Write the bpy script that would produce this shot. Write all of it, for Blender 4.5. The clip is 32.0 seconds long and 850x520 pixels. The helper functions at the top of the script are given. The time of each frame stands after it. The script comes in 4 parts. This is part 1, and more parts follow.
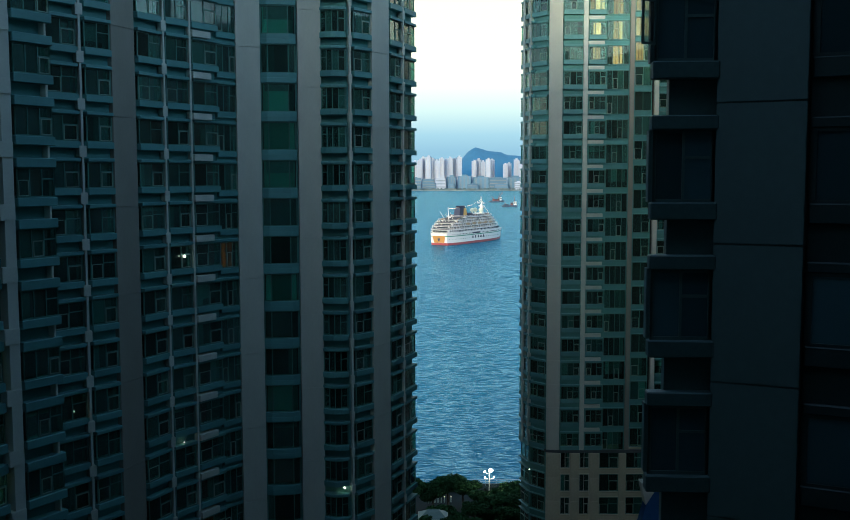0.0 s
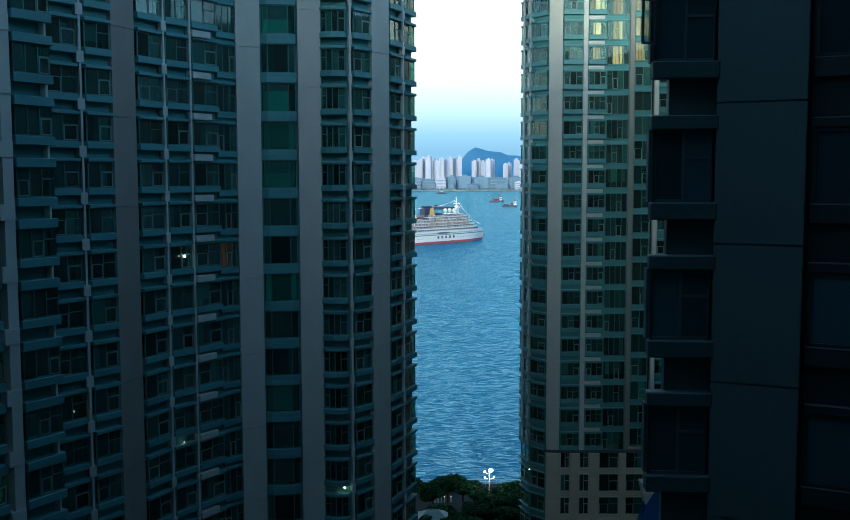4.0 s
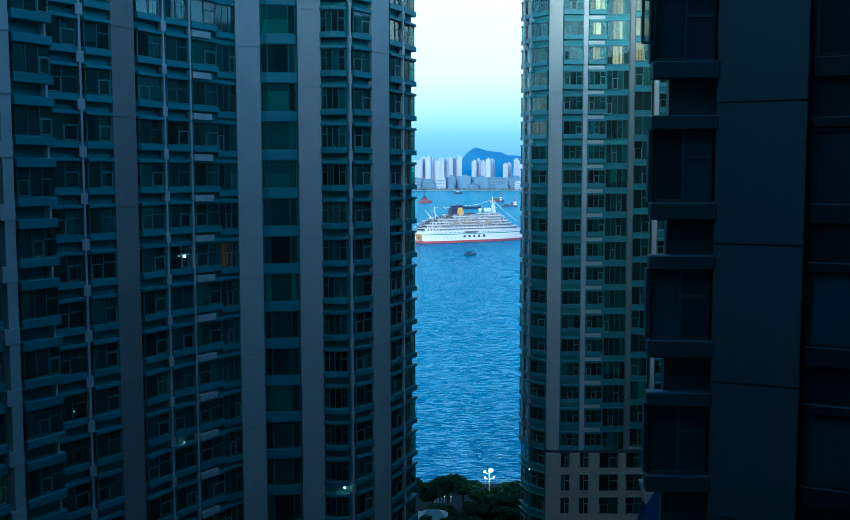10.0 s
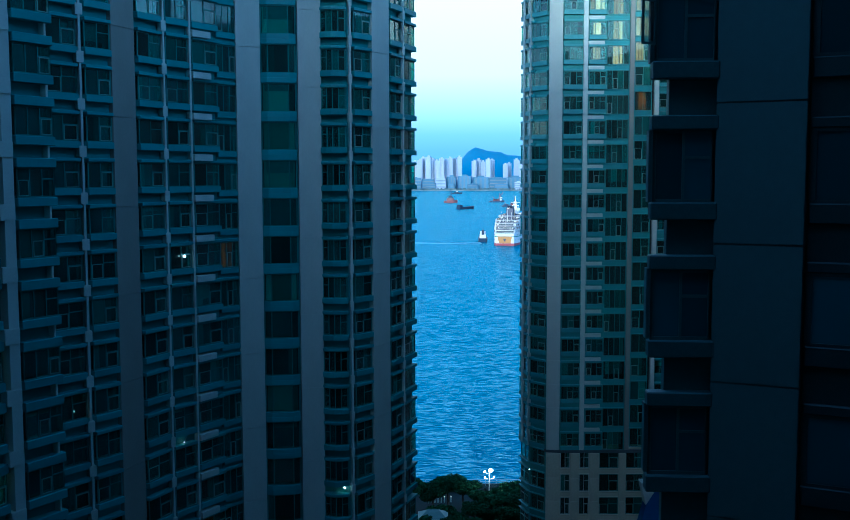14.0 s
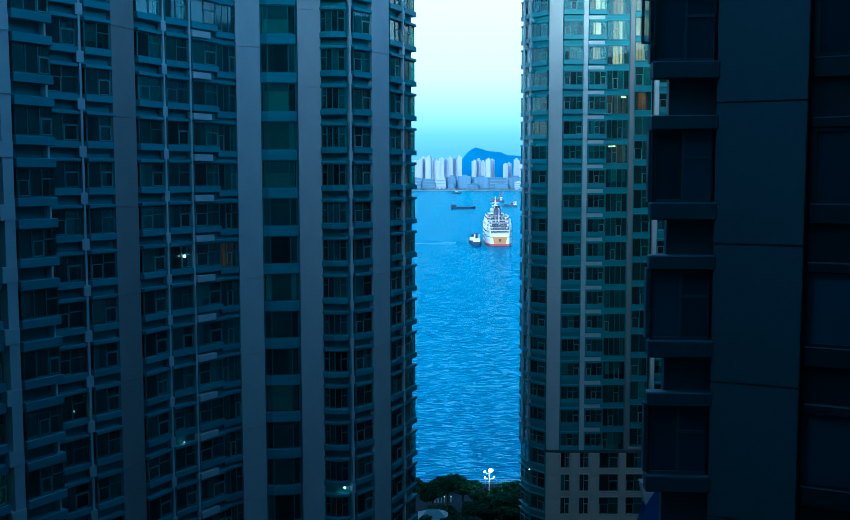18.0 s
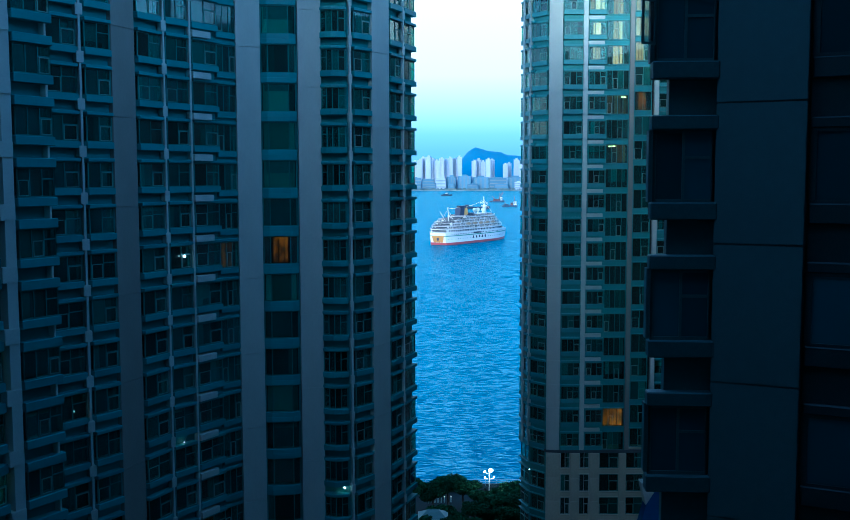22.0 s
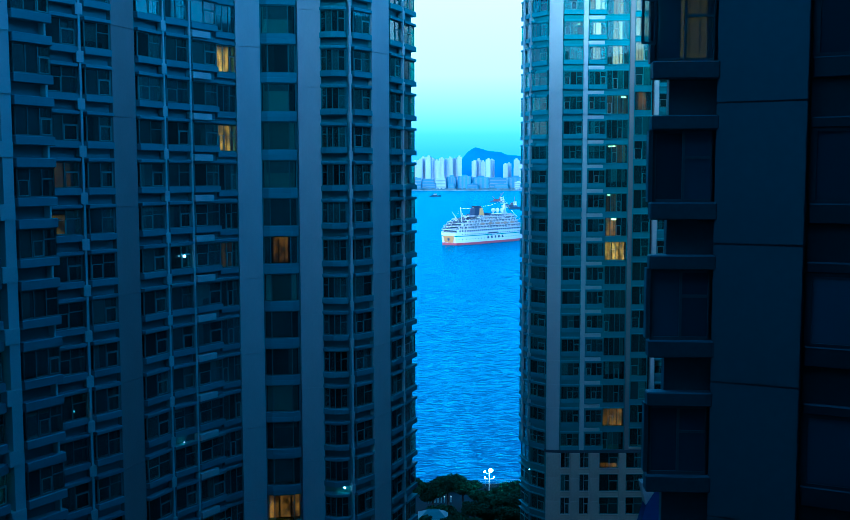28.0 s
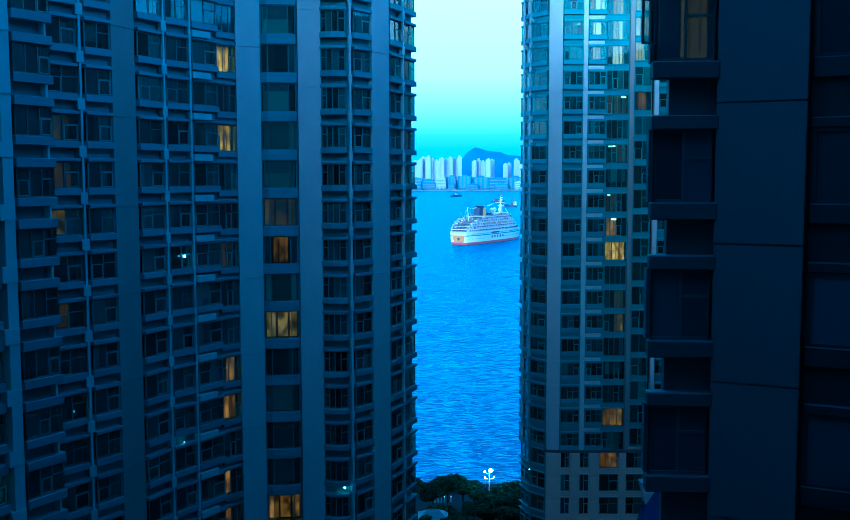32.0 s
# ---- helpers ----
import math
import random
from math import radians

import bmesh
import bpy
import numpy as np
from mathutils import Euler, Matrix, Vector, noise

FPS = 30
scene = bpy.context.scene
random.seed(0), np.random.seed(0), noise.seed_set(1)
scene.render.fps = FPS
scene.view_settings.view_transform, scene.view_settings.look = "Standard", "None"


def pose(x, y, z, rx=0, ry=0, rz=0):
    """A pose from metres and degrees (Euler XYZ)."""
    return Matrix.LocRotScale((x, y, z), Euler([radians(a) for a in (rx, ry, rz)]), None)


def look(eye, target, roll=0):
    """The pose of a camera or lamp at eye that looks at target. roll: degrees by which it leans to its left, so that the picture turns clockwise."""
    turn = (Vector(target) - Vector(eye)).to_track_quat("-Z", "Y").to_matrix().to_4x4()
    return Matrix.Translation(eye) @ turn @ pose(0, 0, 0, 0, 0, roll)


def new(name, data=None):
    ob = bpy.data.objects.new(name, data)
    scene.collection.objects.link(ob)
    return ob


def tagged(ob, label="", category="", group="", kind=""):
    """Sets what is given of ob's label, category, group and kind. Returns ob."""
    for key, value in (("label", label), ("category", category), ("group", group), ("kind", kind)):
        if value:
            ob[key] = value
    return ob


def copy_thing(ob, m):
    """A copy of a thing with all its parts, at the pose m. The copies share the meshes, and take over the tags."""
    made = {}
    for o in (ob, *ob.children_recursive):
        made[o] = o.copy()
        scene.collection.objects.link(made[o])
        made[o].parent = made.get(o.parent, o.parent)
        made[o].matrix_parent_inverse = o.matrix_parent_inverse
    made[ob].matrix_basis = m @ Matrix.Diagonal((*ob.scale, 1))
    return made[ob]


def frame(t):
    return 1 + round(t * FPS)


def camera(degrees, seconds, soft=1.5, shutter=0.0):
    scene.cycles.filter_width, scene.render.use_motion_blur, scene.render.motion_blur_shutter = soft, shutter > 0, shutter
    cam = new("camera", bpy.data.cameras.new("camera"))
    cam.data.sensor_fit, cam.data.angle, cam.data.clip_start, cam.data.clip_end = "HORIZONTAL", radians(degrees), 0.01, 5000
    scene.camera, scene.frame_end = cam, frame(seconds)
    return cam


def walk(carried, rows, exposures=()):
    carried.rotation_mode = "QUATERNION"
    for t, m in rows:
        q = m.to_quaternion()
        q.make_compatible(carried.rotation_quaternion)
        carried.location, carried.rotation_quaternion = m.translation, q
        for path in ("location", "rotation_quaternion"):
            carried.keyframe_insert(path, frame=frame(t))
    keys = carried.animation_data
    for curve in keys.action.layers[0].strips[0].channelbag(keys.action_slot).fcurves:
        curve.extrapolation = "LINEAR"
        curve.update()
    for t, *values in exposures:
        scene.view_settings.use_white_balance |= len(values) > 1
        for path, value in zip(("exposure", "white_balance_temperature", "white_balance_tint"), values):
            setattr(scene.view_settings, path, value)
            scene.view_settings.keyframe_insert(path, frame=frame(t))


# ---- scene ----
# ---- camera, standing in a window of a flat, 60 m over the sea ----
EYE = 60.0
cam = camera(47.0, 32.0, 0.75)
stand = pose(0, 0, EYE, 90 - 4.91, 0, 0) @ pose(0, 0, 0, 0, 0, -0.12)
walk(cam, [(0.0, stand), (32.0, stand)],
     [(0.0, 1.2, 6450, 2), (3.0, 1.24, 6150, 2), (6.0, 1.22, 4700, -2), (12.0, 1.25, 4400, -3), (18.0, 1.31, 4000, -5), (21.0, 1.36, 4100, -4), (23.0, 1.38, 4250, -2), (25.5, 1.4, 4000, -4),
      (28.0, 1.42, 3450, -5), (32.0, 1.45, 3220, -6)])

# ---- sky and sun: dusk, the low sun behind the camera ----
world = bpy.data.worlds.new("sky")
scene.world = world
world.use_nodes = True
wn = world.node_tree.nodes
sky = wn.new("ShaderNodeTexSky")
sky.sky_type = "NISHITA"
sky.sun_disc = False
sky.sun_elevation, sky.sun_rotation = radians(16), radians(205)
sky.air_density, sky.dust_density, sky.ozone_density = 1.0, 1.0, 2.0
world.node_tree.links.new(sky.outputs[0], wn["Background"].inputs[0])
wn["Background"].inputs[1].default_value = 0.15
sun_data = bpy.data.lights.new("sun", "SUN")
sun_data.energy, sun_data.angle, sun_data.color = 0.9, radians(5), (1.0, 0.84, 0.68)
sun = new("sun", sun_data)
sun.matrix_world = look((0, 0, 0), (0.42, 0.9, -0.14))
# ---- materials ----
def material(name, color, rough=0.6, metal=0.0, vary=0.15, scale=1.0, bump=0.0, fine=12.0, glow=None, strength=0.0,
             random_vary=0.0, spec=0.5, streak=1.0):
    """A surface with blotches at one scale, grain at another, an optional relief and a per-piece change of tone."""
    m = bpy.data.materials.new(name)
    m.use_nodes = True
    nt = m.node_tree
    n, link = nt.nodes, nt.links.new
    b = n["Principled BSDF"]
    b.inputs["Roughness"].default_value, b.inputs["Metallic"].default_value = rough, metal
    b.inputs["Specular IOR Level"].default_value = spec
    co = n.new("ShaderNodeTexCoord")
    big, small = n.new("ShaderNodeTexNoise"), n.new("ShaderNodeTexNoise")
    big.inputs["Scale"].default_value, small.inputs["Scale"].default_value = scale, scale * fine
    big.inputs["Detail"].default_value, small.inputs["Detail"].default_value = 4, 3
    run = n.new("ShaderNodeMapping")
    run.inputs["Scale"].default_value = (1, 1, streak)
    link(co.outputs["Object"], run.inputs[0])
    link(run.outputs[0], big.inputs["Vector"]), link(run.outputs[0], small.inputs["Vector"])
    mix = n.new("ShaderNodeMath")
    mix.operation = "MULTIPLY_ADD"
    mix.inputs[1].default_value, mix.inputs[2].default_value = 0.4, 0.0
    link(small.outputs["Fac"], mix.inputs[0])
    add = n.new("ShaderNodeMath")
    add.operation = "MULTIPLY_ADD"
    add.inputs[1].default_value = 0.6
    link(big.outputs["Fac"], add.inputs[0]), link(mix.outputs[0], add.inputs[2])
    val = add.outputs[0]
    if random_vary:
        info = n.new("ShaderNodeObjectInfo")
        more = n.new("ShaderNodeMath")
        more.operation = "MULTIPLY_ADD"
        more.inputs[1].default_value = random_vary
        link(info.outputs["Random"], more.inputs[0]), link(val, more.inputs[2])
        val = more.outputs[0]
    ramp = n.new("ShaderNodeMapRange")
    ramp.inputs[1].default_value, ramp.inputs[2].default_value = 0.25, 0.75 + random_vary
    ramp.inputs[3].default_value, ramp.inputs[4].default_value = 1 - vary, 1 + vary
    link(val, ramp.inputs[0])
    tone = n.new("ShaderNodeVectorMath")
    tone.operation = "SCALE"
    tone.inputs[0].default_value = color
    link(ramp.outputs[0], tone.inputs["Scale"])
    link(tone.outputs[0], b.inputs["Base Color"])
    if bump:
        bp = n.new("ShaderNodeBump")
        bp.inputs["Strength"].default_value, bp.inputs["Distance"].default_value = bump, 0.05
        link(val, bp.inputs["Height"]), link(bp.outputs[0], b.inputs["Normal"])
    if glow:
        b.inputs["Emission Color"].default_value = (*glow, 1)
        b.inputs["Emission Strength"].default_value = strength
    return m


def glass(name, color, rough=0.02):
    """Tinted window glass; panes differ a little in tint."""
    m = bpy.data.materials.new(name)
    m.use_nodes = True
    n, link = m.node_tree.nodes, m.node_tree.links.new
    b = n["Principled BSDF"]
    b.inputs["Roughness"].default_value, b.inputs["IOR"].default_value = rough, 1.5
    b.inputs["Transmission Weight"].default_value = 0.93
    info = n.new("ShaderNodeObjectInfo")
    ramp = n.new("ShaderNodeMapRange")
    ramp.inputs[3].default_value, ramp.inputs[4].default_value = 0.3, 1.15
    link(info.outputs["Random"], ramp.inputs[0])
    tone = n.new("ShaderNodeVectorMath")
    tone.operation = "SCALE"
    tone.inputs[0].default_value = color
    link(ramp.outputs[0], tone.inputs["Scale"]), link(tone.outputs[0], b.inputs["Base Color"])
    return m


def lit(name, color, strength, scale=1.7, least=0.1):
    """Uneven warm emission: for walls and curtain folds of a room lit by its lamp, and for the sunset mirrored in the
    top storeys.
    """
    m = bpy.data.materials.new(name)
    m.use_nodes = True
    n, link = m.node_tree.nodes, m.node_tree.links.new
    b = n["Principled BSDF"]
    b.inputs["Base Color"].default_value = (0.3, 0.2, 0.1, 1)
    co, tex = n.new("ShaderNodeTexCoord"), n.new("ShaderNodeTexNoise")
    tex.inputs["Scale"].default_value, tex.inputs["Detail"].default_value = scale, 2
    info = n.new("ShaderNodeObjectInfo")
    shift = n.new("ShaderNodeVectorMath")
    shift.operation = "MULTIPLY_ADD"
    shift.inputs[1].default_value = (1, 1, 0.7)
    link(co.outputs["Object"], shift.inputs[0]), link(info.outputs["Location"], shift.inputs[2])
    link(shift.outputs[0], tex.inputs["Vector"])
    ramp = n.new("ShaderNodeMapRange")
    ramp.inputs[1].default_value, ramp.inputs[2].default_value = 0.4, 0.65
    ramp.inputs[3].default_value, ramp.inputs[4].default_value = least * strength, strength
    link(tex.outputs["Fac"], ramp.inputs[0]), link(ramp.outputs[0], b.inputs["Emission Strength"])
    b.inputs["Emission Color"].default_value = (*color, 1)
    return m


def water_material():
    m = bpy.data.materials.new("sea_water")
    m.use_nodes = True
    n, link = m.node_tree.nodes, m.node_tree.links.new
    n.remove(n["Principled BSDF"])
    body, gloss, mixer, fres = n.new("ShaderNodeBsdfDiffuse"), n.new("ShaderNodeBsdfGlossy"), n.new("ShaderNodeMixShader"), n.new("ShaderNodeFresnel")
    body.inputs["Color"].default_value = (0.013, 0.132, 0.212, 1)
    gloss.inputs["Color"].default_value = (0.37, 0.74, 0.93, 1)
    gloss.inputs["Roughness"].default_value = 0.2
    fres.inputs["IOR"].default_value = 1.33
    link(body.outputs[0], mixer.inputs[1]), link(gloss.outputs[0], mixer.inputs[2])
    link(mixer.outputs[0], n["Material Output"].inputs[0])
    co = n.new("ShaderNodeTexCoord")
    height = None
    for scale, stretch, weight in ((0.05, 1.8, 0.8), (0.3, 2.0, 1.0), (0.75, 1.6, 0.5), (1.8, 1.4, 0.12)):
        mp, tex = n.new("ShaderNodeMapping"), n.new("ShaderNodeTexNoise")
        mp.inputs["Scale"].default_value = (scale / stretch, scale, scale)
        mp.inputs["Rotation"].default_value = (0, 0, 0.12)
        tex.inputs["Scale"].default_value, tex.inputs["Detail"].default_value = 1.0, 5
        link(co.outputs["Object"], mp.inputs[0]), link(mp.outputs[0], tex.inputs["Vector"])
        ma = n.new("ShaderNodeMath")
        ma.operation = "MULTIPLY_ADD"
        ma.inputs[1].default_value = weight
        link(tex.outputs["Fac"], ma.inputs[0])
        if height:
            link(height, ma.inputs[2])
        else:
            ma.inputs[2].default_value = 0
        height = ma.outputs[0]
    bp = n.new("ShaderNodeBump")
    bp.inputs["Strength"].default_value, bp.inputs["Distance"].default_value = 1.0, 1.3
    link(height, bp.inputs["Height"])
    for node in (body, gloss, fres):
        link(bp.outputs[0], node.inputs["Normal"])
    # ruffled and slick water: the short waves change how strongly it mirrors
    ruffle = None
    for scale, stretch, weight in ((0.07, 0.8, 0.1), (0.3, 1.4, 0.17), (1.3, 3.2, 0.4), (3.2, 2.6, 0.33)):
        mp, tex, ma = n.new("ShaderNodeMapping"), n.new("ShaderNodeTexNoise"), n.new("ShaderNodeMath")
        mp.inputs["Scale"].default_value = (scale / stretch, scale, scale)
        tex.inputs["Scale"].default_value, tex.inputs["Detail"].default_value = 1.0, 3
        link(co.outputs["Object"], mp.inputs[0]), link(mp.outputs[0], tex.inputs["Vector"])
        ma.operation = "MULTIPLY_ADD"
        ma.inputs[1].default_value, ma.inputs[2].default_value = weight, 0
        link(tex.outputs["Fac"], ma.inputs[0])
        if ruffle:
            link(ruffle, ma.inputs[2])
        ruffle = ma.outputs[0]
    span, times = n.new("ShaderNodeMapRange"), n.new("ShaderNodeMath")
    span.inputs[1].default_value, span.inputs[2].default_value, span.inputs[3].default_value, span.inputs[4].default_value = 0.464, 0.536, 0.28, 2.05
    times.operation, times.use_clamp = "MULTIPLY", True
    link(ruffle, span.inputs[0]), link(span.outputs[0], times.inputs[0]), link(fres.outputs[0], times.inputs[1])
    link(times.outputs[0], mixer.inputs[0])
    return m


CONCRETE = material("pale_concrete", (0.5, 0.535, 0.445), 0.8, vary=0.08, scale=0.8, bump=0.12, fine=12, streak=0.35)
CLAD = material("green_tile", (0.095, 0.29, 0.27), 0.75, vary=0.25, scale=0.8, random_vary=0.3)
LEDGE = material("green_ledge", (0.1, 0.29, 0.275), 0.5, vary=0.2, scale=0.7, random_vary=0.3)
PIER_GREY = material("grey_pier", (0.265, 0.265, 0.215), 0.8, vary=0.1, scale=0.8, bump=0.12, fine=12, streak=0.35)
POST = material("white_paint", (0.54, 0.59, 0.5), 0.6, vary=0.12, scale=0.8)
FRAME = material("green_frame", (0.08, 0.225, 0.19), 0.4, metal=0.2, vary=0.1)
SASH = material("grey_aluminium", (0.27, 0.38, 0.3), 0.4, metal=0.2, vary=0.2, random_vary=0.6)
STONE = material("beige_stone", (0.54, 0.51, 0.35), 0.8, vary=0.18, scale=0.4, bump=0.2)
# near-black colour stands for the unlit depth behind the panes
ROOM = material("painted_dark_room", (0.02, 0.026, 0.028), 0.9, vary=0.3, scale=0.5)
CURTAIN = material("curtain_cloth", (0.135, 0.265, 0.25), 0.9, vary=0.6, scale=0.6, random_vary=1.2)
# the near wing's shade is put into these darker tiles and render
DARKCLAD = material("shade_tile", (0.08, 0.145, 0.135), 0.5, vary=0.25, scale=0.8)
DEEPSHADE = material("deep_shade_tile", (0.03, 0.05, 0.046), 0.5, vary=0.25, scale=0.8)
GREYWALL = material("shade_grey_render", (0.13, 0.195, 0.18), 0.8, vary=0.12, scale=0.5, bump=0.1)
PANE = glass("green_glass", (0.32, 0.74, 0.62))
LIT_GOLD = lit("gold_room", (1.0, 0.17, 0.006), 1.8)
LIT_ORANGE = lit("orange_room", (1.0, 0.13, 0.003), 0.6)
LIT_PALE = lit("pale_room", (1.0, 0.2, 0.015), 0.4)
LIT_FAINT = lit("faint_room", (1.0, 0.18, 0.005), 0.08)
# for added covers that hide a glowing room until it should light up
SHUT = material("dark_switch_cover", (0.045, 0.085, 0.085), 0.8, vary=0.3, scale=1.2, random_vary=0.4)
LAMP = material("lamp_white", (0.9, 0.9, 0.85), 0.3, glow=(1.0, 0.93, 0.78), strength=4.5)
ROOM_LAMP = material("room_lamp", (0.9, 0.8, 0.6), 0.3, glow=(1.0, 0.5, 0.15), strength=6.0)
DRAPE = material("green_drape", (0.22, 0.68, 0.54), 0.9, vary=0.25, scale=0.5, random_vary=0.6)
LAMP_WARM = material("lamp_warm", (0.9, 0.8, 0.6), 0.3, glow=(1.0, 0.75, 0.35), strength=0.45)
WATER = water_material()
LIT_DIM = lit("dim_blind", (1.0, 0.3, 0.03), 2.5, 0.5, 0.6)
# emission painted for sunset sky mirrored in panes; no lit room behind
SUNSET_GLOW = lit("sunset_reflection", (1.0, 0.31, 0.13), 1.3, 0.5, 0.55)
DARKPANE = glass("dark_glass", (0.1, 0.2, 0.22))
CLEAR = glass("clear_glass", (0.9, 0.95, 0.95))
DARKPANE.node_tree.nodes["Principled BSDF"].inputs["Transmission Weight"].default_value = 0.3
STREET = material("street_lamp_globe", (0.9, 0.9, 0.85), 0.3, glow=(1.0, 0.93, 0.78), strength=7.0)
# ---- mesh helpers ----
def box(bm, x0, x1, y0, y1, z0, z1, bevel=0.0):
    v = [bm.verts.new((x, y, z)) for x in (x0, x1) for y in (y0, y1) for z in (z0, z1)]
    faces = [bm.faces.new([v[i] for i in q]) for q in
             ((0, 1, 3, 2), (4, 6, 7, 5), (0, 4, 5, 1), (2, 3, 7, 6), (0, 2, 6, 4), (1, 5, 7, 3))]
    if bevel:
        edges = {e for f in faces for e in f.edges}
        bmesh.ops.bevel(bm, geom=list(edges), offset=bevel, segments=2, affect="EDGES")


def prism(bm, pts, z0, z1):
    """An upright prism over a plan outline."""
    lo, hi = [bm.verts.new((x, y, z0)) for x, y in pts], [bm.verts.new((x, y, z1)) for x, y in pts]
    k = len(pts)
    for i in range(k):
        bm.faces.new((lo[i], lo[(i + 1) % k], hi[(i + 1) % k], hi[i]))
    bm.faces.new(lo[::-1]), bm.faces.new(hi)


def tube(bm, a, b, r0, r1=None, sides=8):
    a, b = Vector(a), Vector(b)
    turn = (b - a).to_track_quat("Z", "Y").to_matrix()
    r1 = r0 if r1 is None else r1
    rings = []
    for p, r in ((a, r0), (b, r1)):
        rings.append([bm.verts.new(p + turn @ Vector((r * math.cos(2 * math.pi * i / sides), r * math.sin(2 * math.pi * i / sides), 0)))
                      for i in range(sides)])
    for i in range(sides):
        j = (i + 1) % sides
        bm.faces.new((rings[0][i], rings[0][j], rings[1][j], rings[1][i]))
    bm.faces.new(rings[0][::-1]), bm.faces.new(rings[1])


def ball(bm, c, r, squash=1.0, u=12, v=8):
    bmesh.ops.create_uvsphere(bm, u_segments=u, v_segments=v, radius=r, matrix=Matrix.Translation(c) @ Matrix.Diagonal((1, 1, squash, 1)))


def mesh_of(name, bm, mat, smooth=False):
    bmesh.ops.recalc_face_normals(bm, faces=bm.faces)
    me = bpy.data.meshes.new(name)
    bm.to_mesh(me)
    bm.free()
    me.materials.append(mat)
    if smooth:
        for p in me.polygons:
            p.use_smooth = True
    return me


def put(name, me, parent, m=None, label=""):
    """One more object on a mesh, under a parent, at a pose in the parent's space."""
    ob = new(name, me)
    ob.parent = parent
    if m is not None:
        ob.matrix_basis = m
    return tagged(ob, label)


def part(name, bm, mat, parent, label="", m=None, smooth=False):
    return put(name, mesh_of(name, bm, mat, smooth), parent, m, label)


def thing(name, m, label, category, group="", kind=""):
    ob = new(name)
    ob.empty_display_size = 0.5
    ob.matrix_basis = m
    return tagged(ob, label, category, group, kind)


# ---- facades ----
FLOOR = 2.9
HEAD = 58.04  # the head of the windows on the storey at eye level; the other storeys follow by FLOOR


def bowed(w, d, bow, n=4):
    """The plan of a bay window: straight cheeks and a front that bows out."""
    at = (0.0, 0.2, 0.8, 1.0) if n == 3 else [i / n for i in range(n + 1)]
    front = [(w * (0.04 + 0.92 * u), d + bow * math.sin(math.pi * u)) for u in at]
    return [(0.04 * w, -0.02)] + front + [(0.96 * w, -0.02)]


def bay_meshes(w, plan, height, ledge_out, mats, transom=0.62, cuts=2, head=0.28, sill=0.34, sashes=True):
    """The meshes of one bay window, shared by all its storeys: frame, panes, the two ledges, a curtain, the room behind."""
    frame_mat, ledge_mat, pane_mat = mats
    bm = bmesh.new()
    panes = []
    bar = 0.045
    edges = list(zip(plan[:-1], plan[1:]))
    longest = max(math.dist(a, b) for a, b in edges)
    for a, b in edges:
        length = math.dist(a, b)
        n = cuts if length > 0.6 * longest and len(plan) <= 4 else 1
        du, dv = (b[0] - a[0]) / length, (b[1] - a[1]) / length
        turn = Matrix(((du, -dv, 0, a[0]), (dv, du, 0, a[1]), (0, 0, 1, 0), (0, 0, 0, 1)))
        piece = bmesh.new()
        box(piece, 0, length, -bar, bar * 0.4, 0, 0.07)
        box(piece, 0, length, -bar, bar * 0.4, height - 0.07, height)
        for i in range(n + 1):
            u = length * i / n
            box(piece, u - bar * 0.6, u + bar * 0.6, -bar, bar * 0.6, 0.0, height)
        if length > 0.5 and transom:
            box(piece, 0, length / n, -bar * 0.8, bar * 0.3, height * transom - 0.03, height * transom + 0.03)
        piece.transform(turn)
        tmp = bpy.data.meshes.new("piece")
        piece.to_mesh(tmp), piece.free()
        bm.from_mesh(tmp)
        bpy.data.meshes.remove(tmp)
        for i in range(n):
            pb = bmesh.new()
            box(pb, length * i / n + bar * 0.4, length * (i + 1) / n - bar * 0.4, -0.025, -0.013, 0.05, height - 0.05)
            pb.transform(turn)
            panes.append(mesh_of("pane", pb, pane_mat))
    out = {"frame": mesh_of("window_frame", bm, frame_mat), "panes": panes}
    outer = [(-0.02, -0.05)] + [(u + (-0.07 if u < w / 2 else 0.07), v + ledge_out) for u, v in plan[1:-1]] + [(w + 0.02, -0.05)]
    for key, z0, z1 in (("head", height, height + head), ("sill", -sill, 0.0)):
        lb = bmesh.new()
        prism(lb, outer, z0, z1)
        bmesh.ops.bevel(lb, geom=lb.edges[:], offset=0.025, segments=1, affect="EDGES")
        out[key] = mesh_of("ledge", lb, ledge_mat)
    # an opening sash in the first front pane, and blinds let down by thirds
    front = [e for e in edges if math.dist(*e) > 0.6 * longest]
    (ua, va), (ub, vb) = front[0]
    n = cuts if len(plan) <= 4 else 1
    sw = math.dist((ua, va), (ub, vb)) / n
    out["sash"], out["sash_step"], out["sash_count"] = None, sw, n
    if sw > 0.45 and len(plan) <= 4 and sashes:
        hb = bmesh.new()
        z1 = height * (transom or 0.6)
        for x0, x1, z0, zz in ((0.06, 0.1, 0.08, z1 - 0.04), (sw - 0.1, sw - 0.06, 0.08, z1 - 0.04), (0.1, sw - 0.1, 0.08, 0.12), (0.1, sw - 0.1, z1 - 0.08, z1 - 0.04)):
            box(hb, ua + x0, ua + x1, va - 0.01, va + 0.05, z0, zz)
        out["sash"] = mesh_of("sash", hb, SASH)
    out["blinds"] = []
    for share in (0.25, 0.45, 0.7):
        hb = bmesh.new()
        z = height - 0.08
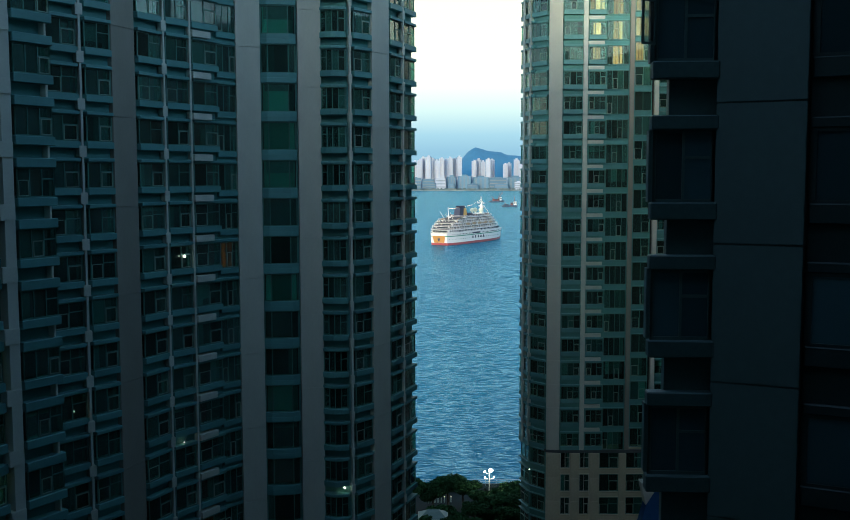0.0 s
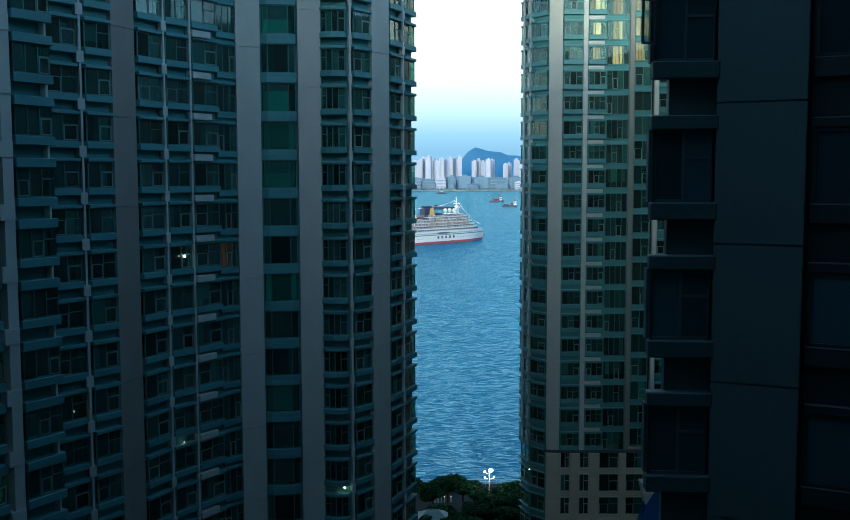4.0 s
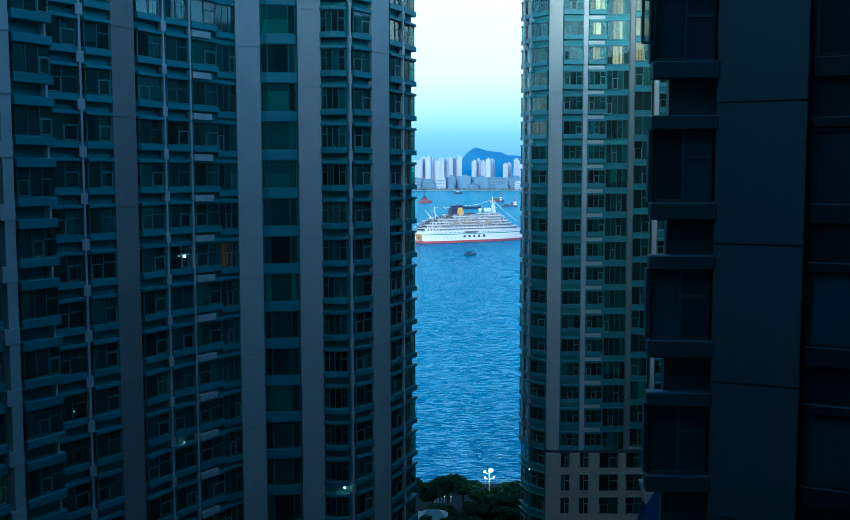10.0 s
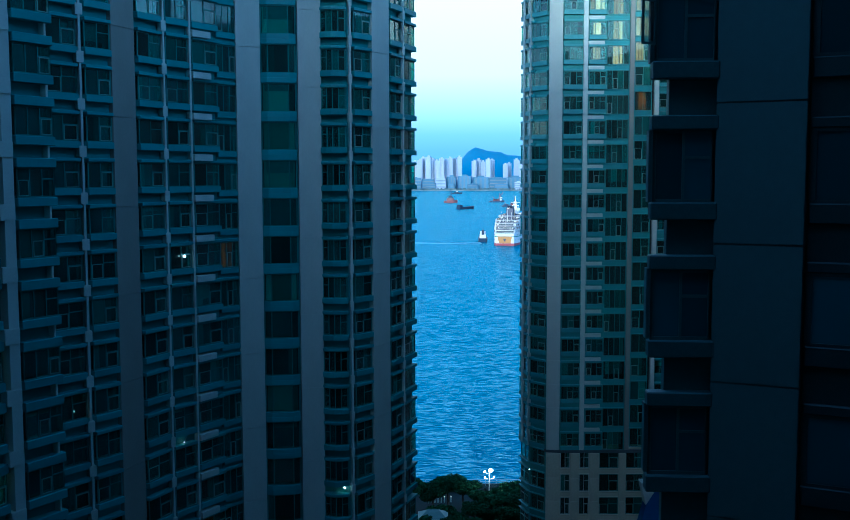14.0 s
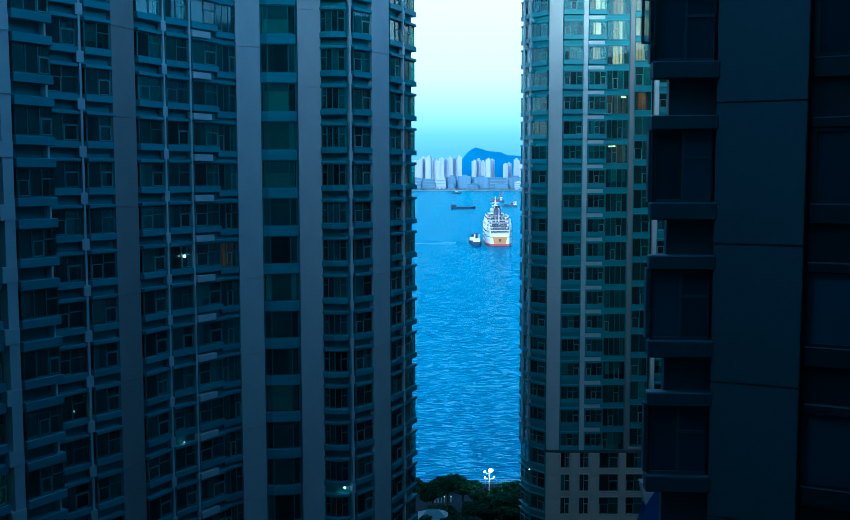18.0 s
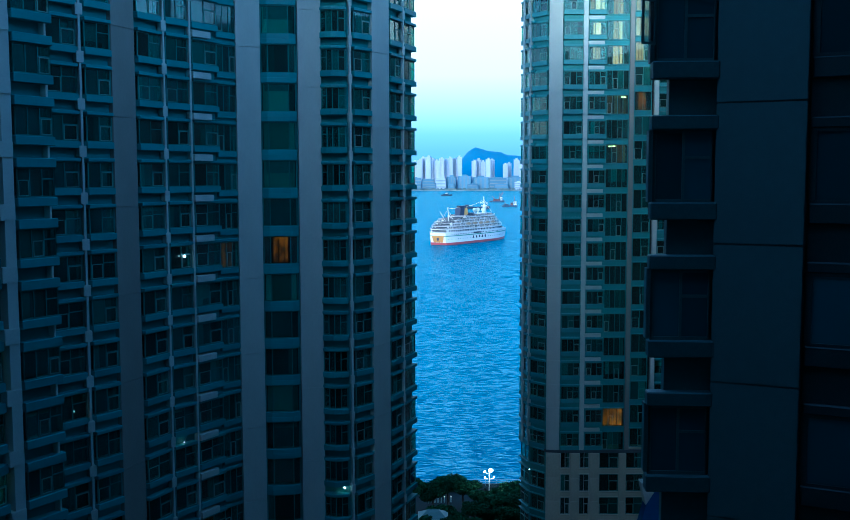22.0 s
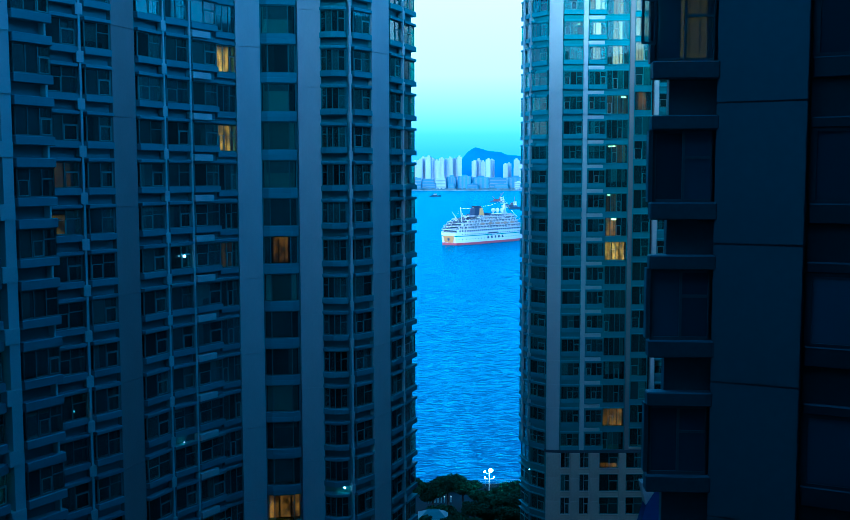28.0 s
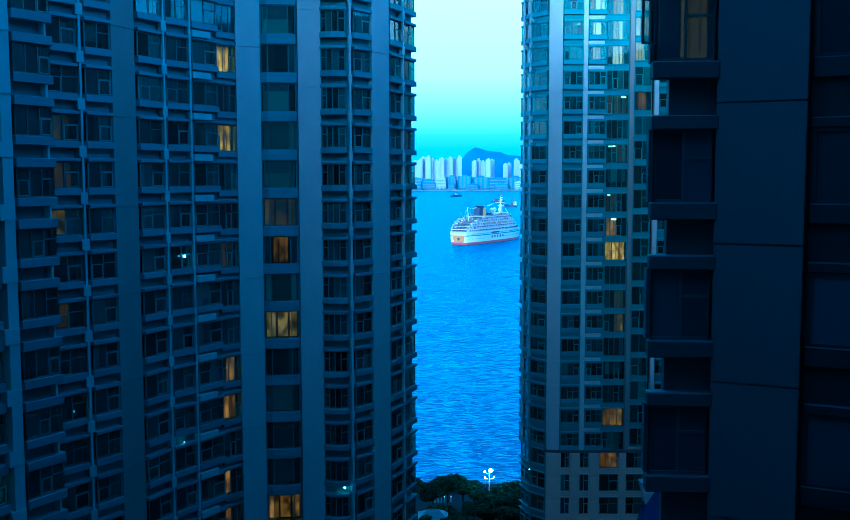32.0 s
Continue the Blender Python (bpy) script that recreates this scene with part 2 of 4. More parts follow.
        while z > height * (1 - share):
            box(hb, 0.12 * w, 0.88 * w, -0.1, -0.07, z - 0.075, z)
            z -= 0.085
        out["blinds"].append(mesh_of("blind", hb, CURTAIN))
    cb = bmesh.new()
    for i in range(9):
        u = w * (0.1 + 0.2 * i / 8)
        box(cb, u, u + w * 0.03, -0.16 - 0.04 * (i % 2), -0.12, 0.05, height - 0.08)
    out["curtain"] = mesh_of("curtain", cb, CURTAIN)
    out["drawn"] = []
    for a, b in ((0.08, 0.92), (0.08, 0.52), (0.3, 0.92)):
        fb = bmesh.new()
        for j in range(14):
            u0, u1 = a + (b - a) * j / 14, a + (b - a) * (j + 1) / 14
            box(fb, w * u0, w * u1, -0.2 - 0.04 * (j % 2), -0.14, 0.06, height - 0.08)
        out["drawn"].append(mesh_of("curtain", fb, CURTAIN))
    for i, (a, b) in enumerate(((0.08, 0.92), (0.1, 0.5), (0.45, 0.9), (0.3, 0.7))):
        rb = bmesh.new()
        for j in range(10):
            u0, u1 = a + (b - a) * j / 10, a + (b - a) * (j + (0.35 if j % 4 == 2 else 1)) / 10
            box(rb, w * u0, w * u1, -0.45 - 0.03 * (j % 2), -0.41, 0.06, height * (1.0 if j % 5 else 0.97) - 0.07)
        out["lit%d" % i] = mesh_of("lit_curtain", rb, LIT_GOLD)
    # an added dark cover in a few lengths, which rise behind the spandrel one over the other to stand for the lamp
    # switching on
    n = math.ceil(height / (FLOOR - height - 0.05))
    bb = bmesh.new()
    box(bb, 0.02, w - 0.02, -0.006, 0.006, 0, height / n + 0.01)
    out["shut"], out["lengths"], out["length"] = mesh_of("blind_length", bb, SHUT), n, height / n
    return out


def place(a, b, z):
    """The pose of a facade piece on the line from plan point a (left) to b (right): u runs from b back to a, v points out to the street."""
    d = (Vector(a) - Vector(b)).normalized()
    return Matrix(((d.x, -d.y, 0, b[0]), (d.y, d.x, 0, b[1]), (0, 0, 1, z), (0, 0, 0, 1)))
rng = random.Random(7)
RAISED = []  # cover lengths that rise to imitate lamps switching on: the object, when, from where, to where


def bay_column(tower, base, a, b, floors, height=1.66, drop=0.0, depth=0.3, bow=0.0, out=0.28, lights={}, cuts=2,
               mats=None, clad=None, back=0.0, curtains=0.42, head=0.22, sill=0.42, transom=0.62, sashes=True, drapes=()):
    """All storeys of one bay: windows with panes, ledges, spandrels and curtains."""
    mats = mats or (FRAME, LEDGE, PANE)
    w = math.dist(a, b)
    plan = bowed(w, depth, bow, 3 if transom == 0 else 4) if bow else [(0.06, -0.02), (0.06, depth), (w - 0.06, depth), (w - 0.06, -0.02)]
    ms = bay_meshes(w, plan, height, out, mats, transom, cuts, head, sill, sashes)
    sb = bmesh.new()
    box(sb, -0.03, w + 0.03 - back, -0.3, 0.0, height, FLOOR)
    spandrel = mesh_of("spandrel", sb, clad or CLAD)
    jb = bmesh.new()
    box(jb, 0, 0.08, -0.3, 0.0, 0, height)
    jamb = mesh_of("jamb", jb, clad or CLAD)
    off = Matrix.Translation(-Vector(base))
    for k in floors:
        m = off @ place(a, b, HEAD + FLOOR * k + drop - height)
        put("spandrel", spandrel, tower, m)
        put("jamb", jamb, tower, m @ pose(-0.03, 0, 0))
        put("jamb", jamb, tower, m @ pose(w - 0.05, 0, 0))
        win = put("window", ms["frame"], tower, m)
        for pm in ms["panes"]:
            put("pane", pm, win).visible_shadow = False
        put("ledge", ms["head"], tower, m)
        put("ledge", ms["sill"], tower, m)
        if ms["sash"] and rng.random() < 0.8:
            put("sash", ms["sash"], win, pose(ms["sash_step"] * rng.randrange(ms["sash_count"]), 0, 0))
        if sashes and k not in lights and rng.random() < 0.14:
            put("blind", ms["blinds"][rng.randrange(3)], win)
        if k in lights:
            mat, shape, *when = lights[k]
            if len(when) > 1:
                cb = bmesh.new()
                for u in when[1:]:
                    box(cb, w * u - 0.16, w * u + 0.16, -0.39, -0.36, height - 0.3, height - 0.16, 0.01)
                part("ceiling_lamp", cb, ROOM_LAMP, win, "small bright ceiling lamp")
            me = ms["lit%d" % shape]
            if mat is not LIT_GOLD:
                me = me.copy()
                me.materials[0] = mat
            put("curtain", me, win, None, "curtain-shaped sheet with a painted warm glow")
            # added covers hide the glow until the room's lamp should come on
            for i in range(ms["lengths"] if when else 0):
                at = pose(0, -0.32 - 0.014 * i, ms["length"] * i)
                blind = put("blind_length", ms["shut"], win, at, "dark cover slid up to stand for a lamp switching on")
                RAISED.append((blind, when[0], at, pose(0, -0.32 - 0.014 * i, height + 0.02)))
        elif k in drapes:
            me = ms["drawn"][0].copy()
            me.materials[0] = DRAPE
            put("curtain", me, win, None, "drawn green drape")
        elif sashes and rng.random() < 0.26:
            put("curtain", ms["drawn"][rng.randrange(3)], win)
        elif rng.random() < curtains:
            put("curtain", ms["curtain"], win, pose(rng.choice((0.0, w * 0.5)), 0, 0))


def concrete_column(tower, base, a, b, z0, z1, out=0.35, mat=None, storeys=2, shift=0.0):
    """A full-height pier of wall panels with open joints."""
    mat = mat or CONCRETE
    w = math.dist(a, b)
    bm = bmesh.new()
    box(bm, 0.02, w - 0.02, -0.4, out - 0.05, z0, z1)
    off = Matrix.Translation(-Vector(base))
    part("pier", bm, mat, tower, m=off @ place(a, b, 0))
    pb = bmesh.new()
    box(pb, 0, w, -0.38, out, 0.012, FLOOR * storeys - 0.012, 0.012)
    me = mesh_of("wall_panel", pb, mat)
    k = math.ceil((z0 - HEAD - shift) / (FLOOR * storeys))
    while HEAD + shift + FLOOR * storeys * (k + 1) < z1:
        put("wall_panel", me, tower, off @ place(a, b, HEAD + shift + FLOOR * storeys * k))
        k += 1


def post(tower, base, a, b, z0, z1, out=0.3, mat=None):
    """A slim full-height post between two bays."""
    w = math.dist(a, b)
    bm = bmesh.new()
    box(bm, 0, w, -0.35, out, z0, z1)
    part("post", bm, mat or POST, tower, m=Matrix.Translation(-Vector(base)) @ place(a, b, 0))


def slim_post(tower, base, a, b):
    """A thin pale downpipe-like post that stands as far out as the ledges, before a recessed strip of wall."""
    a, b = Vector(a), Vector(b)
    post(tower, base, a, b, LAND, ROOF, 0.1, LEDGE)
    mid, d = (a + b) / 2, (b - a).normalized() * 0.07
    post(tower, base, mid - d, mid + d, LAND, ROOF, 0.5)


def blocks(tower, base, a, b, floors, out=0.54, z=-0.5, h=0.7, mat=None, name="bracket"):
    """Small pale blocks at each storey, between the ledges."""
    w = math.dist(a, b)
    bm = bmesh.new()
    box(bm, 0, w, -0.1, out, 0, h, 0.02)
    me = mesh_of(name, bm, mat or POST)
    for k in floors:
        put(name, me, tower, Matrix.Translation(-Vector(base)) @ place(a, b, HEAD + FLOOR * k + 0.62 + z + 0.16))


def core(tower, outline, z0, z1, mat, name="wall"):
    bm = bmesh.new()
    prism(bm, outline, z0, z1)
    return part(name, bm, mat, tower)


LAND = 3.5  # the height of the quay
ROOF = 104.0

# the long tower with the folded front
A = [(-20.6, 43.2), (-19.85, 45.0), (-19.72, 45.22), (-19.44, 45.72), (-19.38, 45.88), (-18.26, 47.78)]
base_l = (-24.0, 70.0, LAND)
left = thing("apartment_tower", Matrix.Translation(base_l), "tall apartment tower of pale concrete piers and green-glazed bay windows", "apartment building")
bay_column(left, base_l, A[0], A[1], range(-6, 6), 1.5, drop=-0.3, depth=0.2, out=0.15, head=0.45, sill=0.42)
post(left, base_l, A[2], A[3], LAND, ROOF, 0.42)
blocks(left, base_l, A[1], A[3], range(-6, 6), 0.47, z=-0.83, h=0.75)
bay_column(left, base_l, A[4], A[5], range(-7, 6), 1.42, drop=-0.5, depth=0.35, out=0.16, cuts=3, head=0.45, sill=0.42)
blocks(left, base_l, (-18.46, 47.44), (-18.4, 47.54), range(-7, 6), 0.42, z=-0.83, h=0.62)
B = [(-22.95, 59.3), (-21.7, 61.2), (-21.35, 61.5), (-20.25, 63.2), (-20.25, 63.3), (-19.45, 65.6), (-19.35, 65.8), (-18.35, 68.0),
     (-18.1, 68.3), (-16.95, 70.0), (-16.75, 70.2), (-15.4, 72.4), (-15.35, 72.5), (-14.2, 74.0)]
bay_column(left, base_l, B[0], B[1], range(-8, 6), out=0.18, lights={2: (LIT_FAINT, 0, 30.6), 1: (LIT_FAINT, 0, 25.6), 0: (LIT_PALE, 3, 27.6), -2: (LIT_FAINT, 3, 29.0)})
slim_post(left, base_l, B[1], B[2])
blocks(left, base_l, B[1], B[2], range(-8, 6))
bay_column(left, base_l, B[2], B[3], range(-8, 6), out=0.18)
concrete_column(left, base_l, B[4], B[5], LAND, ROOF, 0.3, PIER_GREY)
bay_column(left, base_l, B[6], B[7], range(-8, 6), out=0.18)
slim_post(left, base_l, B[7], B[8])
blocks(left, base_l, B[7], B[8], range(-8, 6))
bay_column(left, base_l, B[8], B[9], range(-9, 6), out=0.18)
slim_post(left, base_l, B[9], B[10])
bay_column(left, base_l, B[10], B[11], range(-9, 6), out=0.18)
blocks(left, base_l, (-16.85, 70.05), (-15.9, 71.6), range(-9, 6), 0.66, z=-0.6, h=0.46, name="drying_rack")
bay_column(left, base_l, B[12], B[13], range(-9, 6), 2.0, depth=0.1, out=0.12, cuts=3,
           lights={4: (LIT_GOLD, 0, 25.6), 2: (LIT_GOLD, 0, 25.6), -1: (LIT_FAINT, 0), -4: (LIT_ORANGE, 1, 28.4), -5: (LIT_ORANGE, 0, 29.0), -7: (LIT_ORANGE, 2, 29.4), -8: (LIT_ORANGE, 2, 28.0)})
C = [(-14.2, 74.0), (-12.55, 74.9), (-12.5, 75.0), (-9.75, 75.4), (-9.7, 75.4), (-8.0, 75.8), (-7.95, 75.8), (-5.95, 75.6), (-5.7, 75.7),
     (-4.45, 77.3), (-4.4, 77.3), (-3.15, 79.5), (-3.1, 79.6), (-2.25, 81.6), (-2.05, 81.9), (-1.15, 84.2)]
concrete_column(left, base_l, C[0], C[1], LAND, ROOF)
bay_column(left, base_l, C[2], C[3], range(-9, 6), 2.15, drop=0.3, depth=0.15, bow=0.4, out=0.12, head=0.41, sill=0.36, transom=0,
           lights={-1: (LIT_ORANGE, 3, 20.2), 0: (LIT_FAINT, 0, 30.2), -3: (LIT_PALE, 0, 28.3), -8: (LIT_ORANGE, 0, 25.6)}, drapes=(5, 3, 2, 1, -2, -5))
concrete_column(left, base_l, C[4], C[5], LAND, ROOF, shift=2.9)
bay_column(left, base_l, C[6], C[7], range(-9, 7), depth=0.3, bow=0.35, out=0.16)
slim_post(left, base_l, C[7], C[8])
blocks(left, base_l, C[7], C[8], range(-9, 6))
bay_column(left, base_l, C[8], C[9], range(-9, 7), depth=0.3, out=0.18)
concrete_column(left, base_l, C[10], C[11], LAND, ROOF)
bay_column(left, base_l, C[12], C[13], range(-10, 7), depth=0.3, out=0.2)
slim_post(left, base_l, C[13], C[14])
blocks(left, base_l, C[13], C[14], range(-10, 7))
bay_column(left, base_l, C[14], C[15], range(-10, 7), depth=0.3, out=0.2)
shift_l = lambda pts: [(x - base_l[0], y - base_l[1]) for x, y in pts]
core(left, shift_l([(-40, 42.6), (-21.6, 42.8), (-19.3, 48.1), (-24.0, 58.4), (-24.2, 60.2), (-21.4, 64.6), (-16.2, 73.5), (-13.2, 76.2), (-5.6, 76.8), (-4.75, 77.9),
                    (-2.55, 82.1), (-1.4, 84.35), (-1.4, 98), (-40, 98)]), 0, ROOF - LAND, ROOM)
# unseen block added to keep warm western sky off the far tower's panes
core(left, shift_l([(-40, 98.1), (-1.9, 98.1), (-2.8, 139), (-40, 139)]), 0, 64 - LAND, PIER_GREY, "rear_wall")

# the far tower with the stone podium
base_r = (19.0, 126.0, LAND)
right = thing("apartment_tower", Matrix.Translation(base_r), "apartment tower with green glazing over a beige stone podium", "apartment building")
PODIUM = 26.6


R = [(12.25, 122.2), (13.0, 119.4), (13.1, 119.2), (14.72, 117.4)]
BOX = dict(height=1.6, drop=-0.27, head=0.22, sill=0.5, out=0.1)  # the boxed bays
WIDE = dict(height=2.26, drop=-0.12, head=0.06, sill=0.06, out=0.04, depth=0.06, transom=0)  # the flush glazing
bay_column(right, base_r, R[0], R[1], range(-10, 9), depth=0.3, **BOX)
bay_column(right, base_r, R[2], R[3], range(-10, 9), depth=0.2, **BOX)
blocks(right, base_r, (13.2, 119.1), (13.45, 118.8), range(-10, 9), 0.62, z=-1.0, h=0.32, mat=LEDGE)
post(right, base_r, (12.55, 121.2), (12.7, 120.8), PODIUM, ROOF, 0.55)
post(right, base_r, (13.0, 119.7), (13.15, 119.4), PODIUM, ROOF, 0.45)
concrete_column(right, base_r, (14.74, 117.2), (16.33, 117), PODIUM, ROOF, storeys=1, shift=0.0)
bay_column(right, base_r, (16.4, 117), (18.7, 117), range(-10, 9), depth=0.3, lights={7: (LIT_FAINT, 1, 25.6, 0.2)}, cuts=3, **BOX)
post(right, base_r, (18.74, 117), (19.26, 117), PODIUM, ROOF, 0.35)
# top storeys: the glow stands for bright sky mirrored in their panes
bay_column(right, base_r, (19.36, 117), (21.45, 117), range(-10, 9), depth=0.3, lights={8: (SUNSET_GLOW, 0), 7: (SUNSET_GLOW, 3), 6: (SUNSET_GLOW, 3)}, cuts=3, **BOX)
blocks(right, base_r, (19.3, 117), (21.2, 117), range(-10, 9), 0.37, z=-0.82, h=0.4, name="sunshade_arm")
bay_column(right, base_r, (21.5, 117), (24.2, 117), range(-10, 9), cuts=4,
           lights={8: (SUNSET_GLOW, 3), 7: (SUNSET_GLOW, 3), 6: (SUNSET_GLOW, 3), 4: (LIT_FAINT, 0, 16.0, 0.15, 0.26), 2: (LIT_FAINT, 1, 17.5, 0.6, 0.78), 0: (LIT_FAINT, 2, 22.0, 0.8), -1: (LIT_ORANGE, 2, 22.6, 0.5, 0.6),
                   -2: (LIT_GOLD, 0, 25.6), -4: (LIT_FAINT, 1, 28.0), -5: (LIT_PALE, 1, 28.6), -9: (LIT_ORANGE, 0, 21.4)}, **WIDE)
post(right, base_r, (24.25, 117), (24.75, 117), PODIUM, ROOF, 0.3, PIER_GREY)
WIDE["drop"] = 0.3
# storeys 6 to 8 glow for mirrored sky here as well
bay_column(right, base_r, (24.82, 117), (26.9, 117), range(-10, 9), lights={8: (SUNSET_GLOW, 0), 7: (SUNSET_GLOW, 0), 6: (SUNSET_GLOW, 2), 4: (LIT_ORANGE, 3, 12.0)}, **WIDE)
post(right, base_r, (27.2, 117), (27.7, 117), PODIUM, ROOF, 0.3, POST)
bay_column(right, base_r, (27.72, 117), (29.6, 117), range(-10, 9), depth=0.2, out=0.2)
concrete_column(right, base_r, (29.65, 117), (32, 117), PODIUM, ROOF)
shift_r = lambda pts: [(x - base_r[0], y - base_r[1]) for x, y in pts]
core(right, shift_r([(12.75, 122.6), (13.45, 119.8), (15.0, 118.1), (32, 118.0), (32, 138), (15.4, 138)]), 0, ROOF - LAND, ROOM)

# stone podium
# the cornice's shadow line is put into its dark grey colour
CORNICE_DARK = material("cornice_shadow_grey", (0.07, 0.09, 0.09), 0.8, vary=0.2)
pod = bmesh.new()
prism(pod, shift_r([(12.2, 122.3), (14.7, 116.9), (16.3, 116.6), (33, 116.6), (33, 118.7), (16.1, 118.7), (14.4, 121), (13.5, 124)]), PODIUM - LAND - 0.25, PODIUM - LAND + 0.1)
part("cornice", pod, CORNICE_DARK, right, "cornice painted dark for its shadow line")
for a, b in (((14.74, 117.1), (16.45, 116.9)), ((17.7, 116.9), (18.75, 116.9)), ((20.05, 116.9), (21.2, 116.9)), ((23.65, 116.9), (24.45, 116.9)), ((26.65, 116.9), (27.8, 116.9)), ((29.6, 116.9), (32, 116.9))):
    concrete_column(right, base_r, a, b, LAND, PODIUM - 0.3, 0.35, STONE, 1)
for i, (a, b) in enumerate(((R[0], R[1]), (R[2], R[3]), ((16.47, 117), (17.68, 117)), ((18.78, 117), (20.02, 117)), ((21.23, 117), (23.62, 117)), ((24.48, 117), (26.62, 117)), ((27.85, 117), (29.55, 117)))):
    side = i < 2
    bay_column(right, base_r, a, b, range(-19, -10), 1.95 if side else 2.15, drop=0.35, depth=0.05 if side else -0.05, out=0.3 if side else 0.12, clad=CLAD if side else STONE,
               mats=(POST if i in (2, 3) else FRAME, LEDGE if side else STONE, PANE), head=0.12, sill=0.16,
               lights={-11: (LIT_ORANGE, 0, 27.8)} if i == 4 else {}, curtains=0.1 if i == 4 else 0.5)

# the dark wing across the court, close by
SHADE = 90.0
base_d = (7.0, 22.0, LAND)
dark = thing("apartment_tower", Matrix.Translation(base_d), "nearby apartment block in deep shade with projecting window ledges", "apartment building")
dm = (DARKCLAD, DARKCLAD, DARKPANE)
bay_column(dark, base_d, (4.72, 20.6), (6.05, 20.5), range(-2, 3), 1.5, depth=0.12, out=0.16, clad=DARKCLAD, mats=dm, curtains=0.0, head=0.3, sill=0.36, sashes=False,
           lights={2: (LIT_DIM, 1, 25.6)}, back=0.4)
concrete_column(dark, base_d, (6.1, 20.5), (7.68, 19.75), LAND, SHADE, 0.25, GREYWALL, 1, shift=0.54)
# the outer bay takes a blacker copy of the tile for its shade
bay_column(dark, base_d, (7.75, 19.7), (9.6, 18.8), range(-3, 4), 1.5, depth=0.06, out=0.04, clad=DEEPSHADE, mats=(DEEPSHADE, DEEPSHADE, DARKPANE), curtains=0.0, sashes=False)
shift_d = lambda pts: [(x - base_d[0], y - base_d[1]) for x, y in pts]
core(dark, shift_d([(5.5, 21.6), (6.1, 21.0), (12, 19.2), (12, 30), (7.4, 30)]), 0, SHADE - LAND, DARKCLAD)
# a sash standing open on the bay
sash = bmesh.new()
for x0, x1, z0, z1 in ((0, 0.05, 0, 0.92), (0.27, 0.32, 0, 0.92), (0.05, 0.27, 0, 0.05), (0.05, 0.27, 0.87, 0.92)):
    box(sash, x0, x1, -0.02, 0.02, z0, z1)
sash_at = Matrix.Translation(-Vector(base_d)) @ pose(4.44, 20.3, 62.68, 0, 0, 14)
sash = part("open_sash", sash, DARKCLAD, dark, "dark window sash standing open", sash_at)
pb = bmesh.new()
box(pb, 0.05, 0.27, -0.005, 0.005, 0.05, 0.87)
part("pane", pb, CLEAR, sash).visible_shadow = False
# behind the camera and to both sides: unseen plain walls, added to block sky light, sun and bounce in the court
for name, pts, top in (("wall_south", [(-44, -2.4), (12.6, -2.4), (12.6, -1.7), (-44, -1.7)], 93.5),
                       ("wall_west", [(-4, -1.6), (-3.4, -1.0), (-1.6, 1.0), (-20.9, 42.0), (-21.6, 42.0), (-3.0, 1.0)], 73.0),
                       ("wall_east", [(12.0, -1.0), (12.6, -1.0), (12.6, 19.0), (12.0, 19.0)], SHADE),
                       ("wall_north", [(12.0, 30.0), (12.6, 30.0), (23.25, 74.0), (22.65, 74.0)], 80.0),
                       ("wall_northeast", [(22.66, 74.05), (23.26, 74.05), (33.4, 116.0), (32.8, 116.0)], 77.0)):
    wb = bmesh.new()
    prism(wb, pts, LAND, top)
    tagged(part(name, wb, DARKCLAD, None), "unseen plain dark wall added to block light round the court", "wall", kind="structure")

# small lamps burning on the fronts
for tower, base, x, y, z, r in ((left, base_l, -17.0, 68.9, 54.4, 0.08), (left, base_l, -22.1, 60.4, 45.3, 0.05), (left, base_l, -17.3, 68.8, 41.0, 0.045), (left, base_l, -6.35, 75.1, 35.6, 0.09), (right, base_r, 12.9, 118.7, 23.7, 0.05)):
    bm = bmesh.new()
    ball(bm, (0, 0, 0), r, u=10, v=6)
    lamp = part("wall_lamp", bm, LAMP, tower, "small bright wall lamp", Matrix.Translation(Vector((x, y, z)) - Vector(base)), True)
    bm = bmesh.new()
    tube(bm, (0, 0.05, 0.05), (0.02, 0.5, 0.2), 0.03, sides=6)
    part("bracket", bm, FRAME, lamp)

# a pale stair canopy with a blue-glazed side against the podium
BLUE = material("blue_glazing", (0.03, 0.12, 0.3), 0.2, vary=0.1)
for name, pts, mat in (("awning", [(25.9, 23.2), (28.2, 23.2), (26.5, 20.5)], POST), ("awning_side", [(28.25, 23.2), (29.2, 23.2), (29.2, 17.0), (25.6, 17.0), (26.5, 20.4)], BLUE)):
    bm = bmesh.new()
    fr, bk = [bm.verts.new((x, 114.6, z)) for x, z in pts], [bm.verts.new((x, 116.4, z)) for x, z in pts]
    for i in range(len(pts)):
        j = (i + 1) % len(pts)
        bm.faces.new((fr[i], fr[j], bk[j], bk[i]))
    bm.faces.new(fr[::-1]), bm.faces.new(bk)
    part(name, bm, mat, right, "", Matrix.Translation(-Vector(base_r)))
